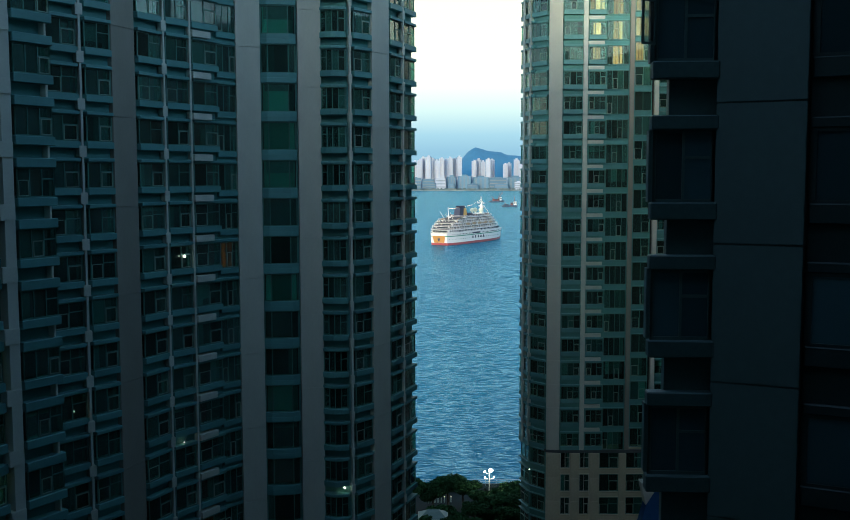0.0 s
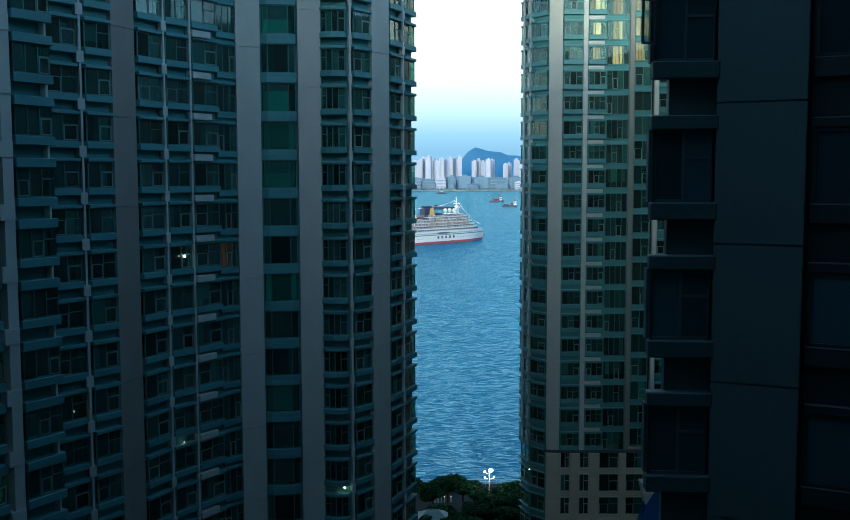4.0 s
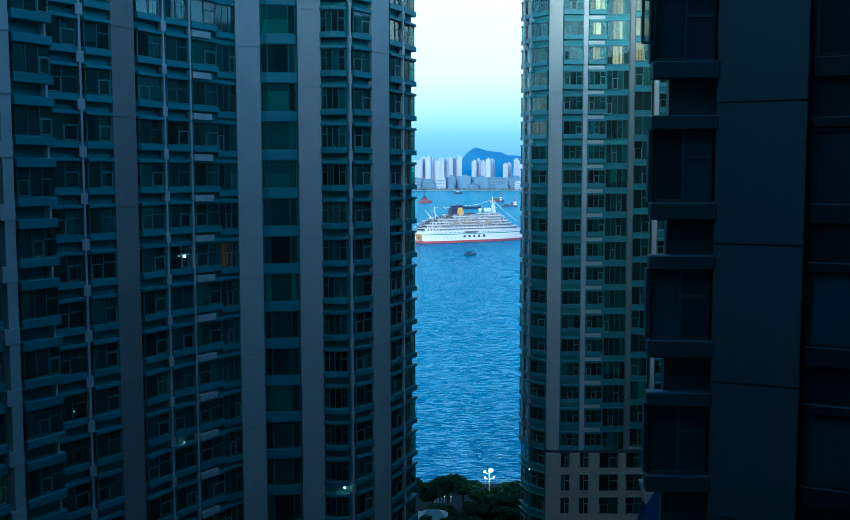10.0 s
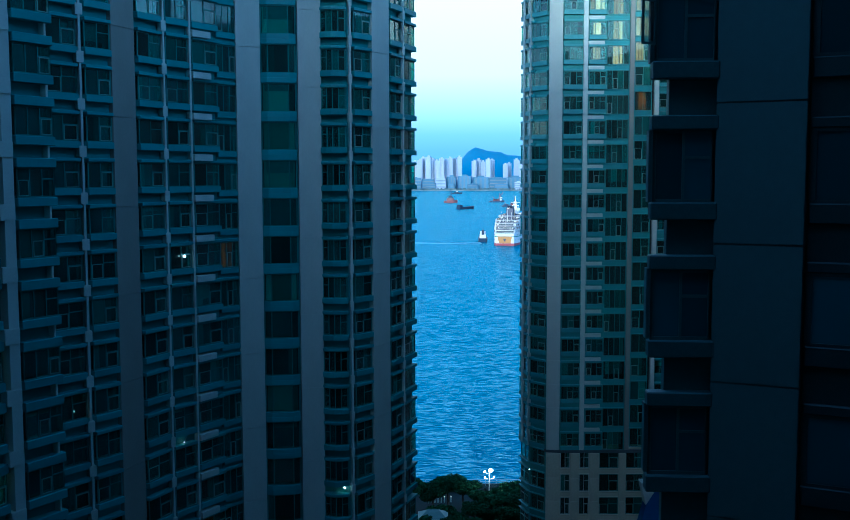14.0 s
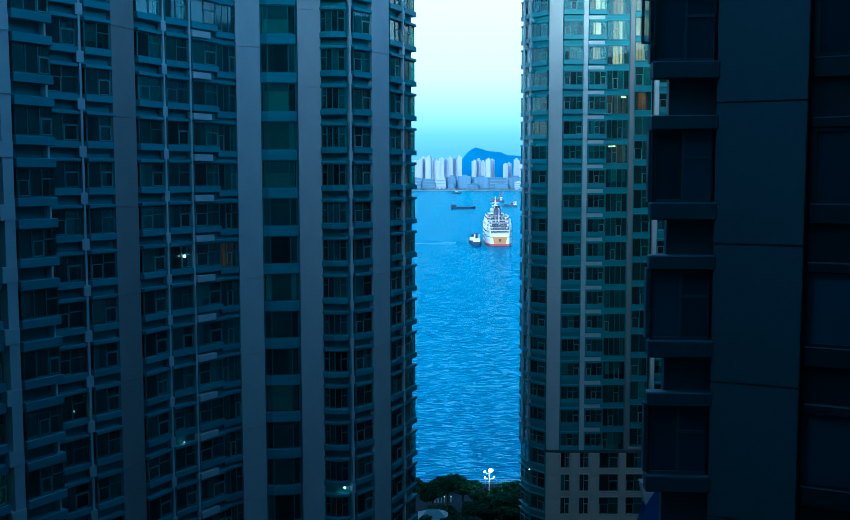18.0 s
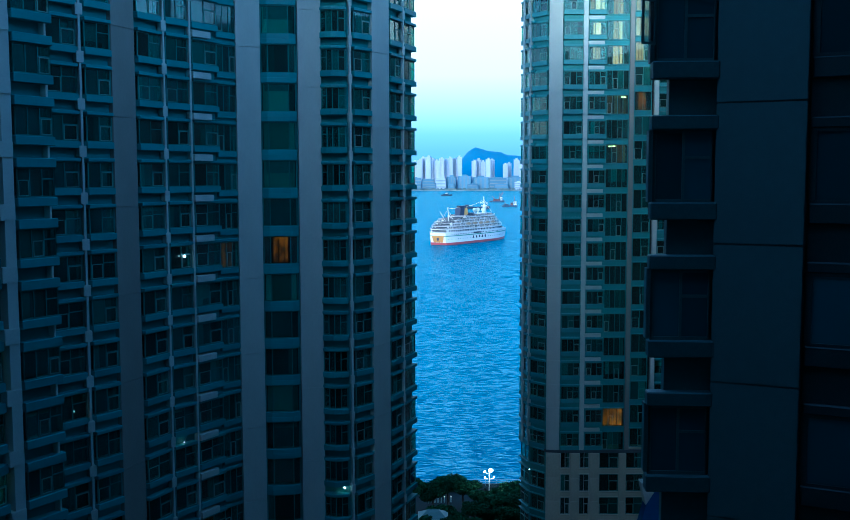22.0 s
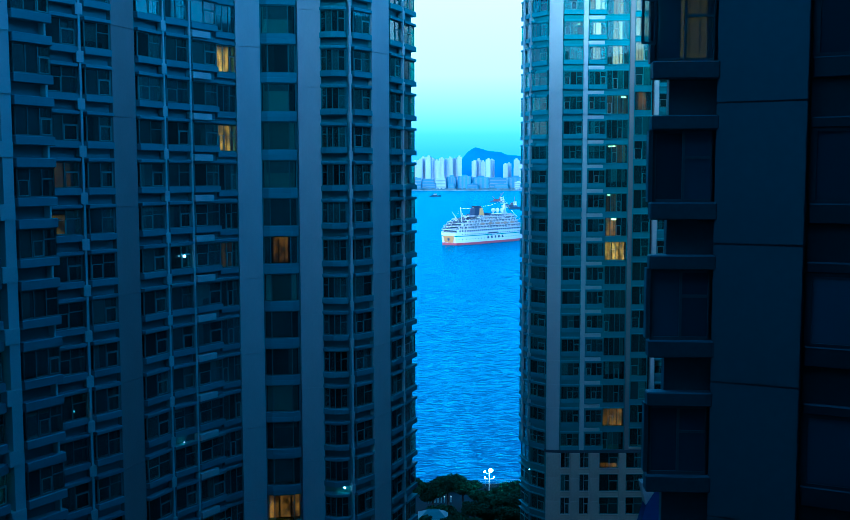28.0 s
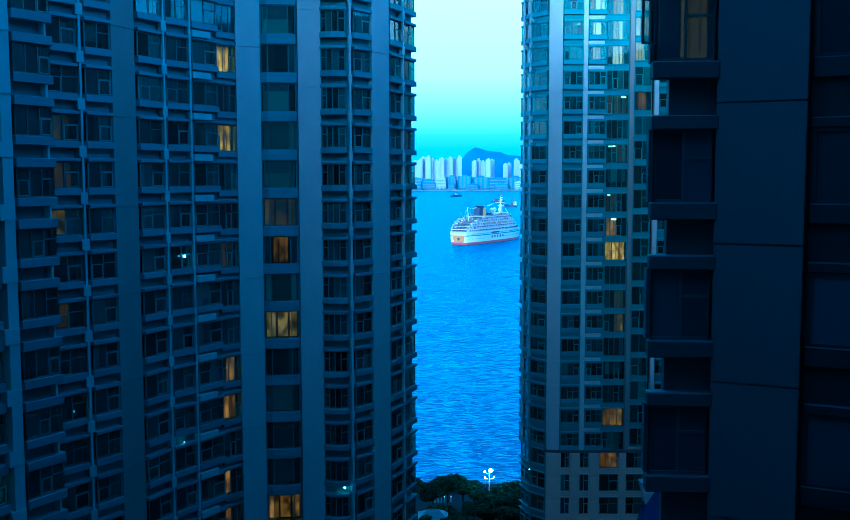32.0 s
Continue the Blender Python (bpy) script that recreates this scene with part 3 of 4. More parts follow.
# ---- sky over the far shore ----
def sky_backdrop():
    """The plain evening sky far behind the hill: blue haze low down, pale above."""
    m = bpy.data.materials.new("evening_sky")
    m.use_nodes = True
    n, link = m.node_tree.nodes, m.node_tree.links.new
    n.remove(n["Principled BSDF"])
    glow = n.new("ShaderNodeEmission")
    co, sep, ramp = n.new("ShaderNodeTexCoord"), n.new("ShaderNodeSeparateXYZ"), n.new("ShaderNodeValToRGB")
    span = n.new("ShaderNodeMapRange")
    span.inputs[1].default_value, span.inputs[2].default_value = 0.0, 1500.0
    link(co.outputs["Object"], sep.inputs[0]), link(sep.outputs["Z"], span.inputs[0]), link(span.outputs[0], ramp.inputs[0])
    stops = ((0.0, (0.11, 0.22, 0.31)), (0.12, (0.15, 0.26, 0.35)), (0.175, (0.195, 0.315, 0.39)), (0.265, (0.36, 0.445, 0.44)), (0.37, (0.52, 0.52, 0.45)), (0.63, (0.6, 0.54, 0.44)), (1.0, (0.58, 0.53, 0.42)))
    while len(ramp.color_ramp.elements) < len(stops):
        ramp.color_ramp.elements.new(0.5)
    for e, (at, c) in zip(ramp.color_ramp.elements, stops):
        e.position, e.color = at, (*c, 1)
    link(ramp.outputs[0], glow.inputs[0]), link(glow.outputs[0], n["Material Output"].inputs[0])
    bm = bmesh.new()
    a, b = [], []
    for i in range(25):
        t = radians(30 + 120 * i / 24)
        a.append(bm.verts.new((4880 * math.cos(t), 4880 * math.sin(t), -20)))
        b.append(bm.verts.new((4880 * math.cos(t), 4880 * math.sin(t), 1500)))
    for i in range(24):
        bm.faces.new((a[i], a[i + 1], b[i + 1], b[i]))
    tagged(part("sky_backdrop", bm, m, None), "pale evening sky over blue haze", "sky", kind="structure")


sky_backdrop()

# ---- sea, quay, far shore ----
bm = bmesh.new()
vs = [bm.verts.new(p) for p in ((-3500, 150, 0), (3500, 150, 0), (3500, 4800, 0), (-3500, 4800, 0))]
bm.faces.new(vs)
tagged(part("sea", bm, WATER, None), "rippled blue harbour water", "sea", kind="structure")
GROUND = material("park_paving", (0.018, 0.026, 0.022), 0.9, vary=0.3, scale=0.15, bump=0.2, spec=0.1)
bm = bmesh.new()
box(bm, -400, 400, -200, 176, -4, LAND)
tagged(part("ground", bm, GROUND, None), "paved waterfront ground with a quay edge", "ground", kind="structure")
SHORE = material("far_land", (0.17, 0.21, 0.23), 0.9, vary=0.3, scale=0.01)
bm = bmesh.new()
box(bm, -1500, 1500, 4000, 4560, -2, 4)
tagged(part("far_shore", bm, SHORE, None), "low far shore of the harbour", "shore", kind="structure")
# bluish base and blue emission paint the haze lying over the forest
HILL = material("hazed_hill", (0.02, 0.07, 0.12), 0.95, vary=0.25, scale=0.006, fine=8, glow=(0.06, 0.43, 1.0), strength=0.115)


def hill(peaks, y, depth, label):
    bm = bmesh.new()
    n, k = 90, 10
    rows = []
    for j in range(k + 1):
        s = j / k
        row = []
        for i in range(n + 1):
            x = -400 + 1500 * i / n
            h = 0
            for cx, w, top in peaks:
                h += (top * math.exp(-((x - cx) / w) ** 2)) ** 4
            h = h ** 0.25
            h += 5 * noise.noise(Vector((x * 0.012, y, 1.5))) + 3 * noise.noise(Vector((x * 0.05, y, 7)))
            row.append(bm.verts.new((x, y + depth * s, max(1.0, h * math.sin(math.pi * min(1, s * 1.1) / 2 + 0.02) + 5 * noise.noise(Vector((x * 0.02, s * 5, y)))))))
        rows.append(row)
    for j in range(k):
        for i in range(n):
            bm.faces.new((rows[j][i], rows[j][i + 1], rows[j + 1][i + 1], rows[j + 1][i]))
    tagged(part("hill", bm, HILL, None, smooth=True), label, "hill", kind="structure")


hill([(226, 100, 184), (320, 135, 168), (440, 170, 146)], 4330, 200, "wooded hill behind the far shore, blue haze painted as glow")

# distance haze is put into the towers' bluish base colour
FAR_WHITE = material("hazed_white_tower", (0.33, 0.39, 0.5), 0.8, vary=0.2, scale=0.02, random_vary=0.4)
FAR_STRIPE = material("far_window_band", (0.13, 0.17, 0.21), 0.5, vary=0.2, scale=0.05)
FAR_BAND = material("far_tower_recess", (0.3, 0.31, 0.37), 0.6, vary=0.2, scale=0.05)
# low blocks painted darker and bluer for the same haze
FAR_LOW = material("hazed_low_block", (0.08, 0.17, 0.26), 0.85, vary=0.3, scale=0.02, random_vary=0.5)


frng = random.Random(3)


def far_tower(x, y, w, h, d, mat, cat, label):
    t = thing("tower_block" if h > 50 else "warehouse", pose(x, y, 4, 0, 0, frng.choice((-22, -12, -4)) if h > 50 else 0), label, cat, "far shore blocks")
    bm = bmesh.new()
    box(bm, -w / 2, w / 2, 0, d, 0, h)
    part("wall", bm, mat, t)
    bm = bmesh.new()
    box(bm, -w * 0.22, w * 0.22, d * 0.2, d * 0.6, h, h + (6 if h > 50 else 3))
    part("roof_house", bm, mat, t)
    if h > 50:
        for u in (-0.3, 0.0, 0.3):
            bm = bmesh.new()
            z = 4.0
            while z < h - 3:
                box(bm, w * u - w * 0.07, w * u + w * 0.07, -0.5, 0.4, z, z + 1.6)
                z += 3.2
            tagged(part("window_band", bm, FAR_BAND if mat is FAR_WHITE else FAR_STRIPE, t), kind="stuff")
        for u in (-0.5, 0.5):
            bm = bmesh.new()
            box(bm, w * u - 1.5, w * u + 1.5, -1.2, 1.5, 0, h)
            part("pier", bm, mat, t)
    else:
        bm = bmesh.new()
        for i in range(3):
            z = h * (0.2 + 0.27 * i)
            box(bm, -w * 0.46, w * 0.46, -0.4, 0.3, z, z + h * 0.08)
        tagged(part("window_band", bm, FAR_STRIPE, t), kind="stuff")
    return t


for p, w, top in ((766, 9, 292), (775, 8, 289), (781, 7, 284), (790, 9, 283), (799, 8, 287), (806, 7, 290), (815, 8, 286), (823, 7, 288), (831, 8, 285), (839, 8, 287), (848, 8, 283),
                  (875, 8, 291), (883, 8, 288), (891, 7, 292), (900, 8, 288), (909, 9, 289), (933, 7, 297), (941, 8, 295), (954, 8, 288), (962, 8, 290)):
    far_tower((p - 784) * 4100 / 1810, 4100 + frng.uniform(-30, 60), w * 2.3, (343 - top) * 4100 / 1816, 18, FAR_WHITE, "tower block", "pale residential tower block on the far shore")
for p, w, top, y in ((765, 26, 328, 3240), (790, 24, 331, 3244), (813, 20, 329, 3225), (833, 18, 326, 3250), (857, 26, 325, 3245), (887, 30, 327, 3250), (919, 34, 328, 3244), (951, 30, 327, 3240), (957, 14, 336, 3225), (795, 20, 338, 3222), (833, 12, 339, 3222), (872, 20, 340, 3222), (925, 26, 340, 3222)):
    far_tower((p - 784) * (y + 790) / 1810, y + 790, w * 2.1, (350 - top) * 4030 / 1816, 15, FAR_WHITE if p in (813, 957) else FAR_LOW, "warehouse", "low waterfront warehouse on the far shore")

# a belt of trees along the far shore
BELT = material("far_trees", (0.07, 0.12, 0.13), 0.95, vary=0.4, scale=0.05)
bm = bmesh.new()
for i in range(150):
    x = frng.uniform(-60, 480)
    r = frng.uniform(2.5, 5)
    bmesh.ops.create_icosphere(bm, subdivisions=1, radius=r, matrix=Matrix.Translation((x, 4008 + frng.uniform(0, 6), 6)) @ Matrix.Diagonal((1.4, 0.6, frng.uniform(0.6, 1.1), 1)))
tagged(part("far_trees", bm, BELT, None), "dark belt of trees along the far shore", "trees", kind="stuff")
# ---- vessels ----
WHITE_HULL = material("white_hull", (0.68, 0.68, 0.68), 0.4, vary=0.06, scale=0.08)
RED_HULL = material("red_hull", (0.32, 0.05, 0.06), 0.5, vary=0.2, scale=0.1)
SHIP_GREEN = material("green_stripe", (0.02, 0.22, 0.14), 0.5)
SHIP_ORANGE = material("orange_panel", (0.42, 0.2, 0.045), 0.5, vary=0.1)
FUNNEL_GOLD = material("gold_funnel", (0.68, 0.4, 0.1), 0.5, vary=0.1)
SHIP_GLASS = material("ship_window", (0.03, 0.045, 0.06), 0.2)
NAVY = material("navy_paint", (0.02, 0.03, 0.07), 0.5)
DECK = material("deck", (0.2, 0.18, 0.15), 0.8, vary=0.2, scale=0.2)
BULB = material("festoon_bulb", (0.9, 0.85, 0.7), 0.4, glow=(1.0, 0.66, 0.3), strength=0.6)
BOAT_RED = material("boat_red", (0.26, 0.035, 0.03), 0.5, vary=0.2)
# moored barges: FAR_BOAT blued and RUST lightened, haze put into the paint
FAR_BOAT = material("hazy_blue_steel", (0.07, 0.11, 0.17), 0.8, vary=0.2, spec=0.15)
RUST = material("rusty_steel", (0.2, 0.085, 0.085), 0.8, vary=0.3, spec=0.15)
BOAT_DARK = material("boat_dark", (0.03, 0.05, 0.085), 0.8, vary=0.2, spec=0.15)


def hull(bm, stations, levels=(0.0, 1.0)):
    """A hull skinned over stations (x, half beam at the waterline, half beam at the deck, z low, z high)."""
    rings = []
    for x, b0, b1, z0, z1 in stations:
        rings.append([bm.verts.new((x + 0.0, s * (b0 + (b1 - b0) * f), z0 + (z1 - z0) * f)) for s in (-1, 1) for f in (levels if s < 0 else levels[::-1])])
    for a, b in zip(rings, rings[1:]):
        k = len(a)
        for i in range(k):
            j = (i + 1) % k
            bm.faces.new((a[i], a[j], b[j], b[i]))
    bm.faces.new(rings[0]), bm.faces.new(rings[-1][::-1])


def beam_at(x, x0=-43.0, x1=77.0, half=11.5):
    """Half beam of the liner along her length."""
    s = (x - x0) / (x1 - x0)
    stern = min(1.0, 0.7 + 2.2 * s)
    bow = 1.0 if s < 0.6 else max(0.0, 1 - ((s - 0.6) / 0.4) ** 2.1)
    return half * stern * bow


ship = thing("cruise_ship", pose(0, 900, 0), "white cruise ship with a gold funnel, red waterline and green stripe", "ship")
xs = [-43, -38, -30, -18, -5, 10, 25, 36, 46, 54, 61, 66, 69.5, 72.0]


def skin(z0, z1, grow=0.0, x_end=76.0, flare=0.05):
    out = []
    for x in xs:
        if x > x_end:
            break
        b = beam_at(x)
        f0 = 1 - flare * 3 * max(0, (x - 45) / 30) * (1 - z0 / 14)
        f1 = 1 - flare * 3 * max(0, (x - 45) / 30) * (1 - z1 / 14)
        rake = max(0, (x - 45) / 30) * 4.5
        out.append((x, max(0.15, b * f0) + grow, max(0.15, b * f1) + grow, z0, z1, rake))
    bm = bmesh.new()
    rings = []
    for x, b0, b1, z0, z1, rake in out:
        lo, hi = x + rake * z0 / 14, x + rake * z1 / 14
        if x < -42:
            lo, hi = x + 2.0 * (1 - z0 / 14), x + 2.0 * (1 - z1 / 14) - grow
        rings.append([bm.verts.new(p) for p in ((lo, -b0, z0), (hi, -b1, z1), (hi, b1, z1), (lo, b0, z0))])
    for a, b in zip(rings, rings[1:]):
        for i in range(4):
            j = (i + 1) % 4
            bm.faces.new((a[i], a[j], b[j], b[i]))
    bm.faces.new(rings[0]), bm.faces.new(rings[-1][::-1])
    return bm


part("boot_top", skin(-1.5, 2.0, 0.0), RED_HULL, ship, "red waterline band")
part("hull", skin(2.0, 10.4), WHITE_HULL, ship)
part("stripe", skin(7.4, 8.1, 0.08), SHIP_GREEN, ship, "green line along the hull")
bm = bmesh.new()
v = [bm.verts.new(p) for p in ((-41.45, -5.0, 2.1), (-41.45, 5.0, 2.1), (-42.3, 6.4, 8.0), (-42.3, -6.4, 8.0), (-41.0, -5.0, 2.1), (-41.0, 5.0, 2.1), (-41.75, 6.4, 8.0), (-41.75, -6.4, 8.0))]
for q in ((0, 1, 2, 3), (7, 6, 5, 4), (0, 4, 5, 1), (1, 5, 6, 2), (2, 6, 7, 3), (3, 7, 4, 0)):
    bm.faces.new([v[i] for i in q])
part("stern_panel", bm, SHIP_ORANGE, ship, "orange painted stern panel")
bm = bmesh.new()
for y0, y1, z0, z1 in ((-1.1, 1.1, 4.6, 6.0), (-0.6, 0.6, 3.7, 4.6)):
    box(bm, -42.15 - 0.1, -41.6, y0, y1, z0, z1)
part("crest", bm, NAVY, ship, "dark crest on the stern")


def tier(x0, x1, z0, z1, inset, name="deckhouse", front=5.0):
    """One deck of the superstructure, following the hull's plan."""
    bm = bmesh.new()
    n = 12
    pts = []
    for i in range(n + 1):
        x = x0 + (x1 - x0) * i / n
        b = max(1.0, beam_at(x) - inset)
        if x > x1 - front:
            b *= 1 - 0.35 * ((x - (x1 - front)) / front) ** 2
        pts.append((x, b))
    prism(bm, [(x, -b) for x, b in pts] + [(x, b) for x, b in pts[::-1]], z0, z1)
    return part(name, bm, WHITE_HULL, ship)


def window_row(x0, x1, z, size, gap, inset, tall=1.0):
    bm = bmesh.new()
    x = x0
    while x < x1:
        b = beam_at(x + size / 2) - inset + 0.06
        for s in (-1, 1):
            box(bm, x, x + size, s * b - 0.1, s * b + 0.1, z, z + tall)
        x += size + gap
    tagged(part("porthole_strip", bm, SHIP_GLASS, ship, "row of dark cabin windows"), kind="stuff")


tier(-40, 62, 10.4, 13.4, 0.25)
tier(-36, 55, 13.6, 16.0, 3.0)
tier(-32, 50, 16.2, 18.6, 2.2)
tier(-24, 46, 18.8, 21.0, 3.4)
tier(-10, 46, 21.2, 23.6, 2.6)
tier(24, 43, 23.8, 25.6, 4.2, "bridge_house", front=3)
window_row(-38, 58, 11.2, 1.7, 1.1, 0.25, 1.6)
window_row(-35, 61, 8.7, 0.8, 1.9, 0.0, 0.8)
window_row(-39, 58, 4.6, 0.6, 3.4, 0.1, 0.6)
window_row(-35, 52, 14.1, 2.3, 0.4, 3.0, 1.5)
window_row(-31, 47, 17.0, 1.8, 0.8, 2.2, 1.1)
window_row(-23, 43, 19.3, 2.4, 0.5, 3.4, 1.3)
window_row(-8, 42, 22.0, 1.5, 0.9, 2.6, 1.0)
window_row(25, 40, 24.4, 1.4, 0.4, 4.2, 0.9)
for x0, x1, z, inset in ((-42.8, 67, 10.4, 0.0), (-42.0, 58, 13.5, 0.15), (-39.5, 53, 16.1, 0.6), (-34, 49, 18.7, 1.0), (-26, 45, 21.1, 1.4), (-12, 42, 23.7, 2.0)):
    bm = bmesh.new()
    pts = [(x0 + (x1 - x0) * i / 16, max(0.8, beam_at(x0 + (x1 - x0) * i / 16) - inset)) for i in range(17)]
    prism(bm, [(x, -b) for x, b in pts] + [(x, b) for x, b in pts[::-1]], z - 0.12, z + 0.14)
    part("deck", bm, WHITE_HULL, ship)
    bm = bmesh.new()
    inner = [(x + 0.6, max(0.4, b - 0.7)) for x, b in pts[:-1]]
    prism(bm, [(x, -b) for x, b in inner] + [(x, b) for x, b in inner[::-1]], z + 0.14, z + 0.17)
    part("planking", bm, DECK, ship, "bare deck planking")
    bm = bmesh.new()
    for s in (-1, 1):
        for (xa, ba), (xb, bb) in zip(pts, pts[1:]):
            for h in (0.6, 1.15):
                tube(bm, (xa, s * ba, z + h), (xb, s * bb, z + h), 0.09, sides=4)
            tube(bm, (xa, s * ba, z), (xa, s * ba, z + 1.15), 0.09, sides=4)
    tube(bm, (x0, -pts[0][1], z + 1.15), (x0, pts[0][1], z + 1.15), 0.09, sides=4)
    part("railing", bm, WHITE_HULL, ship)
# pillars of the promenade and the boat deck
for z0, z1, inset, x0, x1 in ((13.6, 16.0, 0.5, -38, 52), (16.2, 18.6, 0.9, -35, 48), (18.8, 21.0, 1.4, -28, 44)):
    bm = bmesh.new()
    box(bm, 0, 0.45, -0.2, 0.2, 0, z1 - z0)
    me = mesh_of("pillar", bm, WHITE_HULL)
    x = x0
    while x < x1:
        for s in (-1, 1):
            put("pillar", me, ship, pose(x, s * (beam_at(x) - inset), z0))
        x += 4.4
# stern galleries: dark panels painted for the shade in the openings between the decks
for x, z, half in ((-40.06, 10.9, 7.6), (-36.06, 13.8, 5.6), (-32.06, 16.5, 6.4), (-24.06, 19.1, 5.6), (-10.06, 21.4, 6.0)):
    bm = bmesh.new()
    for i in range(9):
        y = -half + 2 * half * i / 9
        box(bm, x - 0.12, x + 0.1, y + 0.08, y + 2 * half / 9 - 0.08, z, z + 1.9)
    tagged(part("porthole_strip", bm, SHIP_GLASS, ship, "row of dark panels for shaded stern openings"), kind="stuff")
# deck gear and loungers scattered over the upper decks
grng = random.Random(5)
bm = bmesh.new()
for i in range(280):
    z, x0, x1, w = grng.choice(((13.64, -41, -36.5, 8), (16.24, -39, -32.5, 8), (18.84, -33, -24.5, 8), (21.24, -25, -11, 8), (23.84, -10, 20, 7), (23.84, 10, 22, 7)))
    x, y = grng.uniform(x0, x1), grng.uniform(-w, w)
    box(bm, x, x + grng.uniform(0.5, 1.8), y, y + grng.uniform(0.5, 1.4), z, z + grng.uniform(0.4, 1.3))
tagged(part("deck_gear", bm, NAVY, ship, "dark deck gear and loungers"), kind="stuff")
# benches, rafts and folded awnings along the sides of the open decks
TAN = material("tan_canvas", (0.4, 0.3, 0.2), 0.8, vary=0.3, random_vary=0.3)
for name, mat, count, label in (("deck_furniture", TAN, 260, "tan deck furniture and rolled awnings"), ("deck_clutter", SHIP_GLASS, 520, "dark lockers and gear along the decks")):
    bm = bmesh.new()
    for i in range(count):
        z, x0, x1, inset = grng.choice(((13.64, -40, 54, 1.6), (16.24, -38, 50, 1.4), (16.24, -38, 50, 1.4), (18.84, -33, 46, 1.9), (21.24, -25, 42, 2.2), (21.24, -25, 10, 3.0), (23.84, -11, 38, 3.4)))
        x = grng.uniform(x0, x1)
        y = grng.choice((-1, 1)) * max(1.0, beam_at(x) - inset - grng.uniform(0, 0.9))
        box(bm, x, x + grng.uniform(0.5, 2.6), y - 0.3, y + 0.3, z, z + grng.uniform(0.5, 1.7))
    tagged(part(name, bm, mat, ship, label), kind="stuff")
# lifeboats
for s in (-1, 1):
    for i in range(5):
        lb = bmesh.new()
        ball(lb, (0, 0, 0), 1.0, u=10, v=6)
        bmesh.ops.scale(lb, vec=(3.6, 1.25, 1.15), verts=lb.verts[:])
        x = -8 + 11 * i
        part("lifeboat", lb, TAN, ship, "lifeboat under a tan cover", pose(x, s * (beam_at(x) - 0.9), 17.6))
# funnel: raked, gold with a dark crown
bm = bmesh.new()
prism(bm, [(-5, -2.6), (-3, -3.2), (4.5, -3.2), (6.0, -1.6), (6.0, 1.6), (4.5, 3.2), (-3, 3.2), (-5, 2.6)], 21.0, 31.2)
for vert in bm.verts:
    if vert.co.z > 25:
        vert.co.x = vert.co.x * 0.62 - 1.2
funnel = part("funnel", bm, FUNNEL_GOLD, ship, "gold raked funnel")
bm = bmesh.new()
prism(bm, [(-8.5, -2.2), (-3, -2.5), (0.6, -2.4), (1.4, -1.4), (1.4, 1.4), (0.6, 2.4), (-3, 2.5), (-8.5, 2.2)], 31.2, 33.2)
for vert in bm.verts:
    if vert.co.z < 32:
        vert.co.x = vert.co.x * 0.72
part("crown", bm, NAVY, funnel, "dark funnel crown")
bm = bmesh.new()
prism(bm, [(-10.5, -2.9), (-4.4, -3.35), (-4.4, 3.35), (-10.5, 2.9)], 21.0, 31.2)
for vert in bm.verts:
    if vert.co.z > 25:
        vert.co.x += 1.4
part("casing", bm, NAVY, funnel, "dark funnel casing")
for s in (-1, 1):
    bm = bmesh.new()
    tube(bm, (0, s * 2.6, 27.6), (0, s * 3.1, 27.6), 1.9, sides=16)
    part("badge", bm, POST, funnel, "pale round badge")
# radomes
for x, y, r in ((25, 3.2, 1.9), (30.5, -3.2, 2.2), (31, 3.2, 2.0)):
    bm = bmesh.new()
    ball(bm, (x, y, 28.6), r)
    tube(bm, (x, y, 25.9), (x, y, 27.2), 0.6)
    part("radome", bm, POST, ship, "white radome", smooth=True)
# foremast
bm = bmesh.new()
prism(bm, [(36, -1.6), (40.5, -1.0), (40.5, 1.0), (36, 1.6)], 23.6, 33.5)
for vert in bm.verts:
    if vert.co.z > 30:
        vert.co.x, vert.co.y = 37.3 + (vert.co.x - 38.2) * 0.45, vert.co.y * 0.5
tube(bm, (37.2, 0, 33.5), (36.4, 0, 41.0), 0.4, 0.2)
tube(bm, (37.0, -4.2, 34.8), (37.0, 4.2, 34.8), 0.3, 0.3)
tube(bm, (37.3, -3.0, 32.0), (37.3, 3.0, 32.0), 0.45, 0.45)
box(bm, 38, 41.5, -0.9, 0.9, 30.5, 31.0)
tube(bm, (34.0, 0, 36.4), (37.0, 0, 36.2), 0.25)
part("mast", bm, WHITE_HULL, ship, "white foremast with radar yards")
# aft mast and cargo derricks on the stern
bm = bmesh.new()
tube(bm, (-24, 0, 19.0), (-26, 0, 32.5), 0.4, 0.2)
tube(bm, (-24, 3, 19.0), (-33, 4, 29.0), 0.25, 0.15)
tube(bm, (-20, -3, 19.0), (-29, -4, 28.0), 0.25, 0.15)
part("aft_mast", bm, WHITE_HULL, ship)
bm = bmesh.new()
box(bm, 9, 19, -5.5, 5.5, 23.6, 25.4, 0.3)
box(bm, 10, 15, -3.0, 3.0, 25.4, 26.4, 0.3)
part("deckhouse", bm, NAVY, ship, "dark-glazed lounge on the top deck")
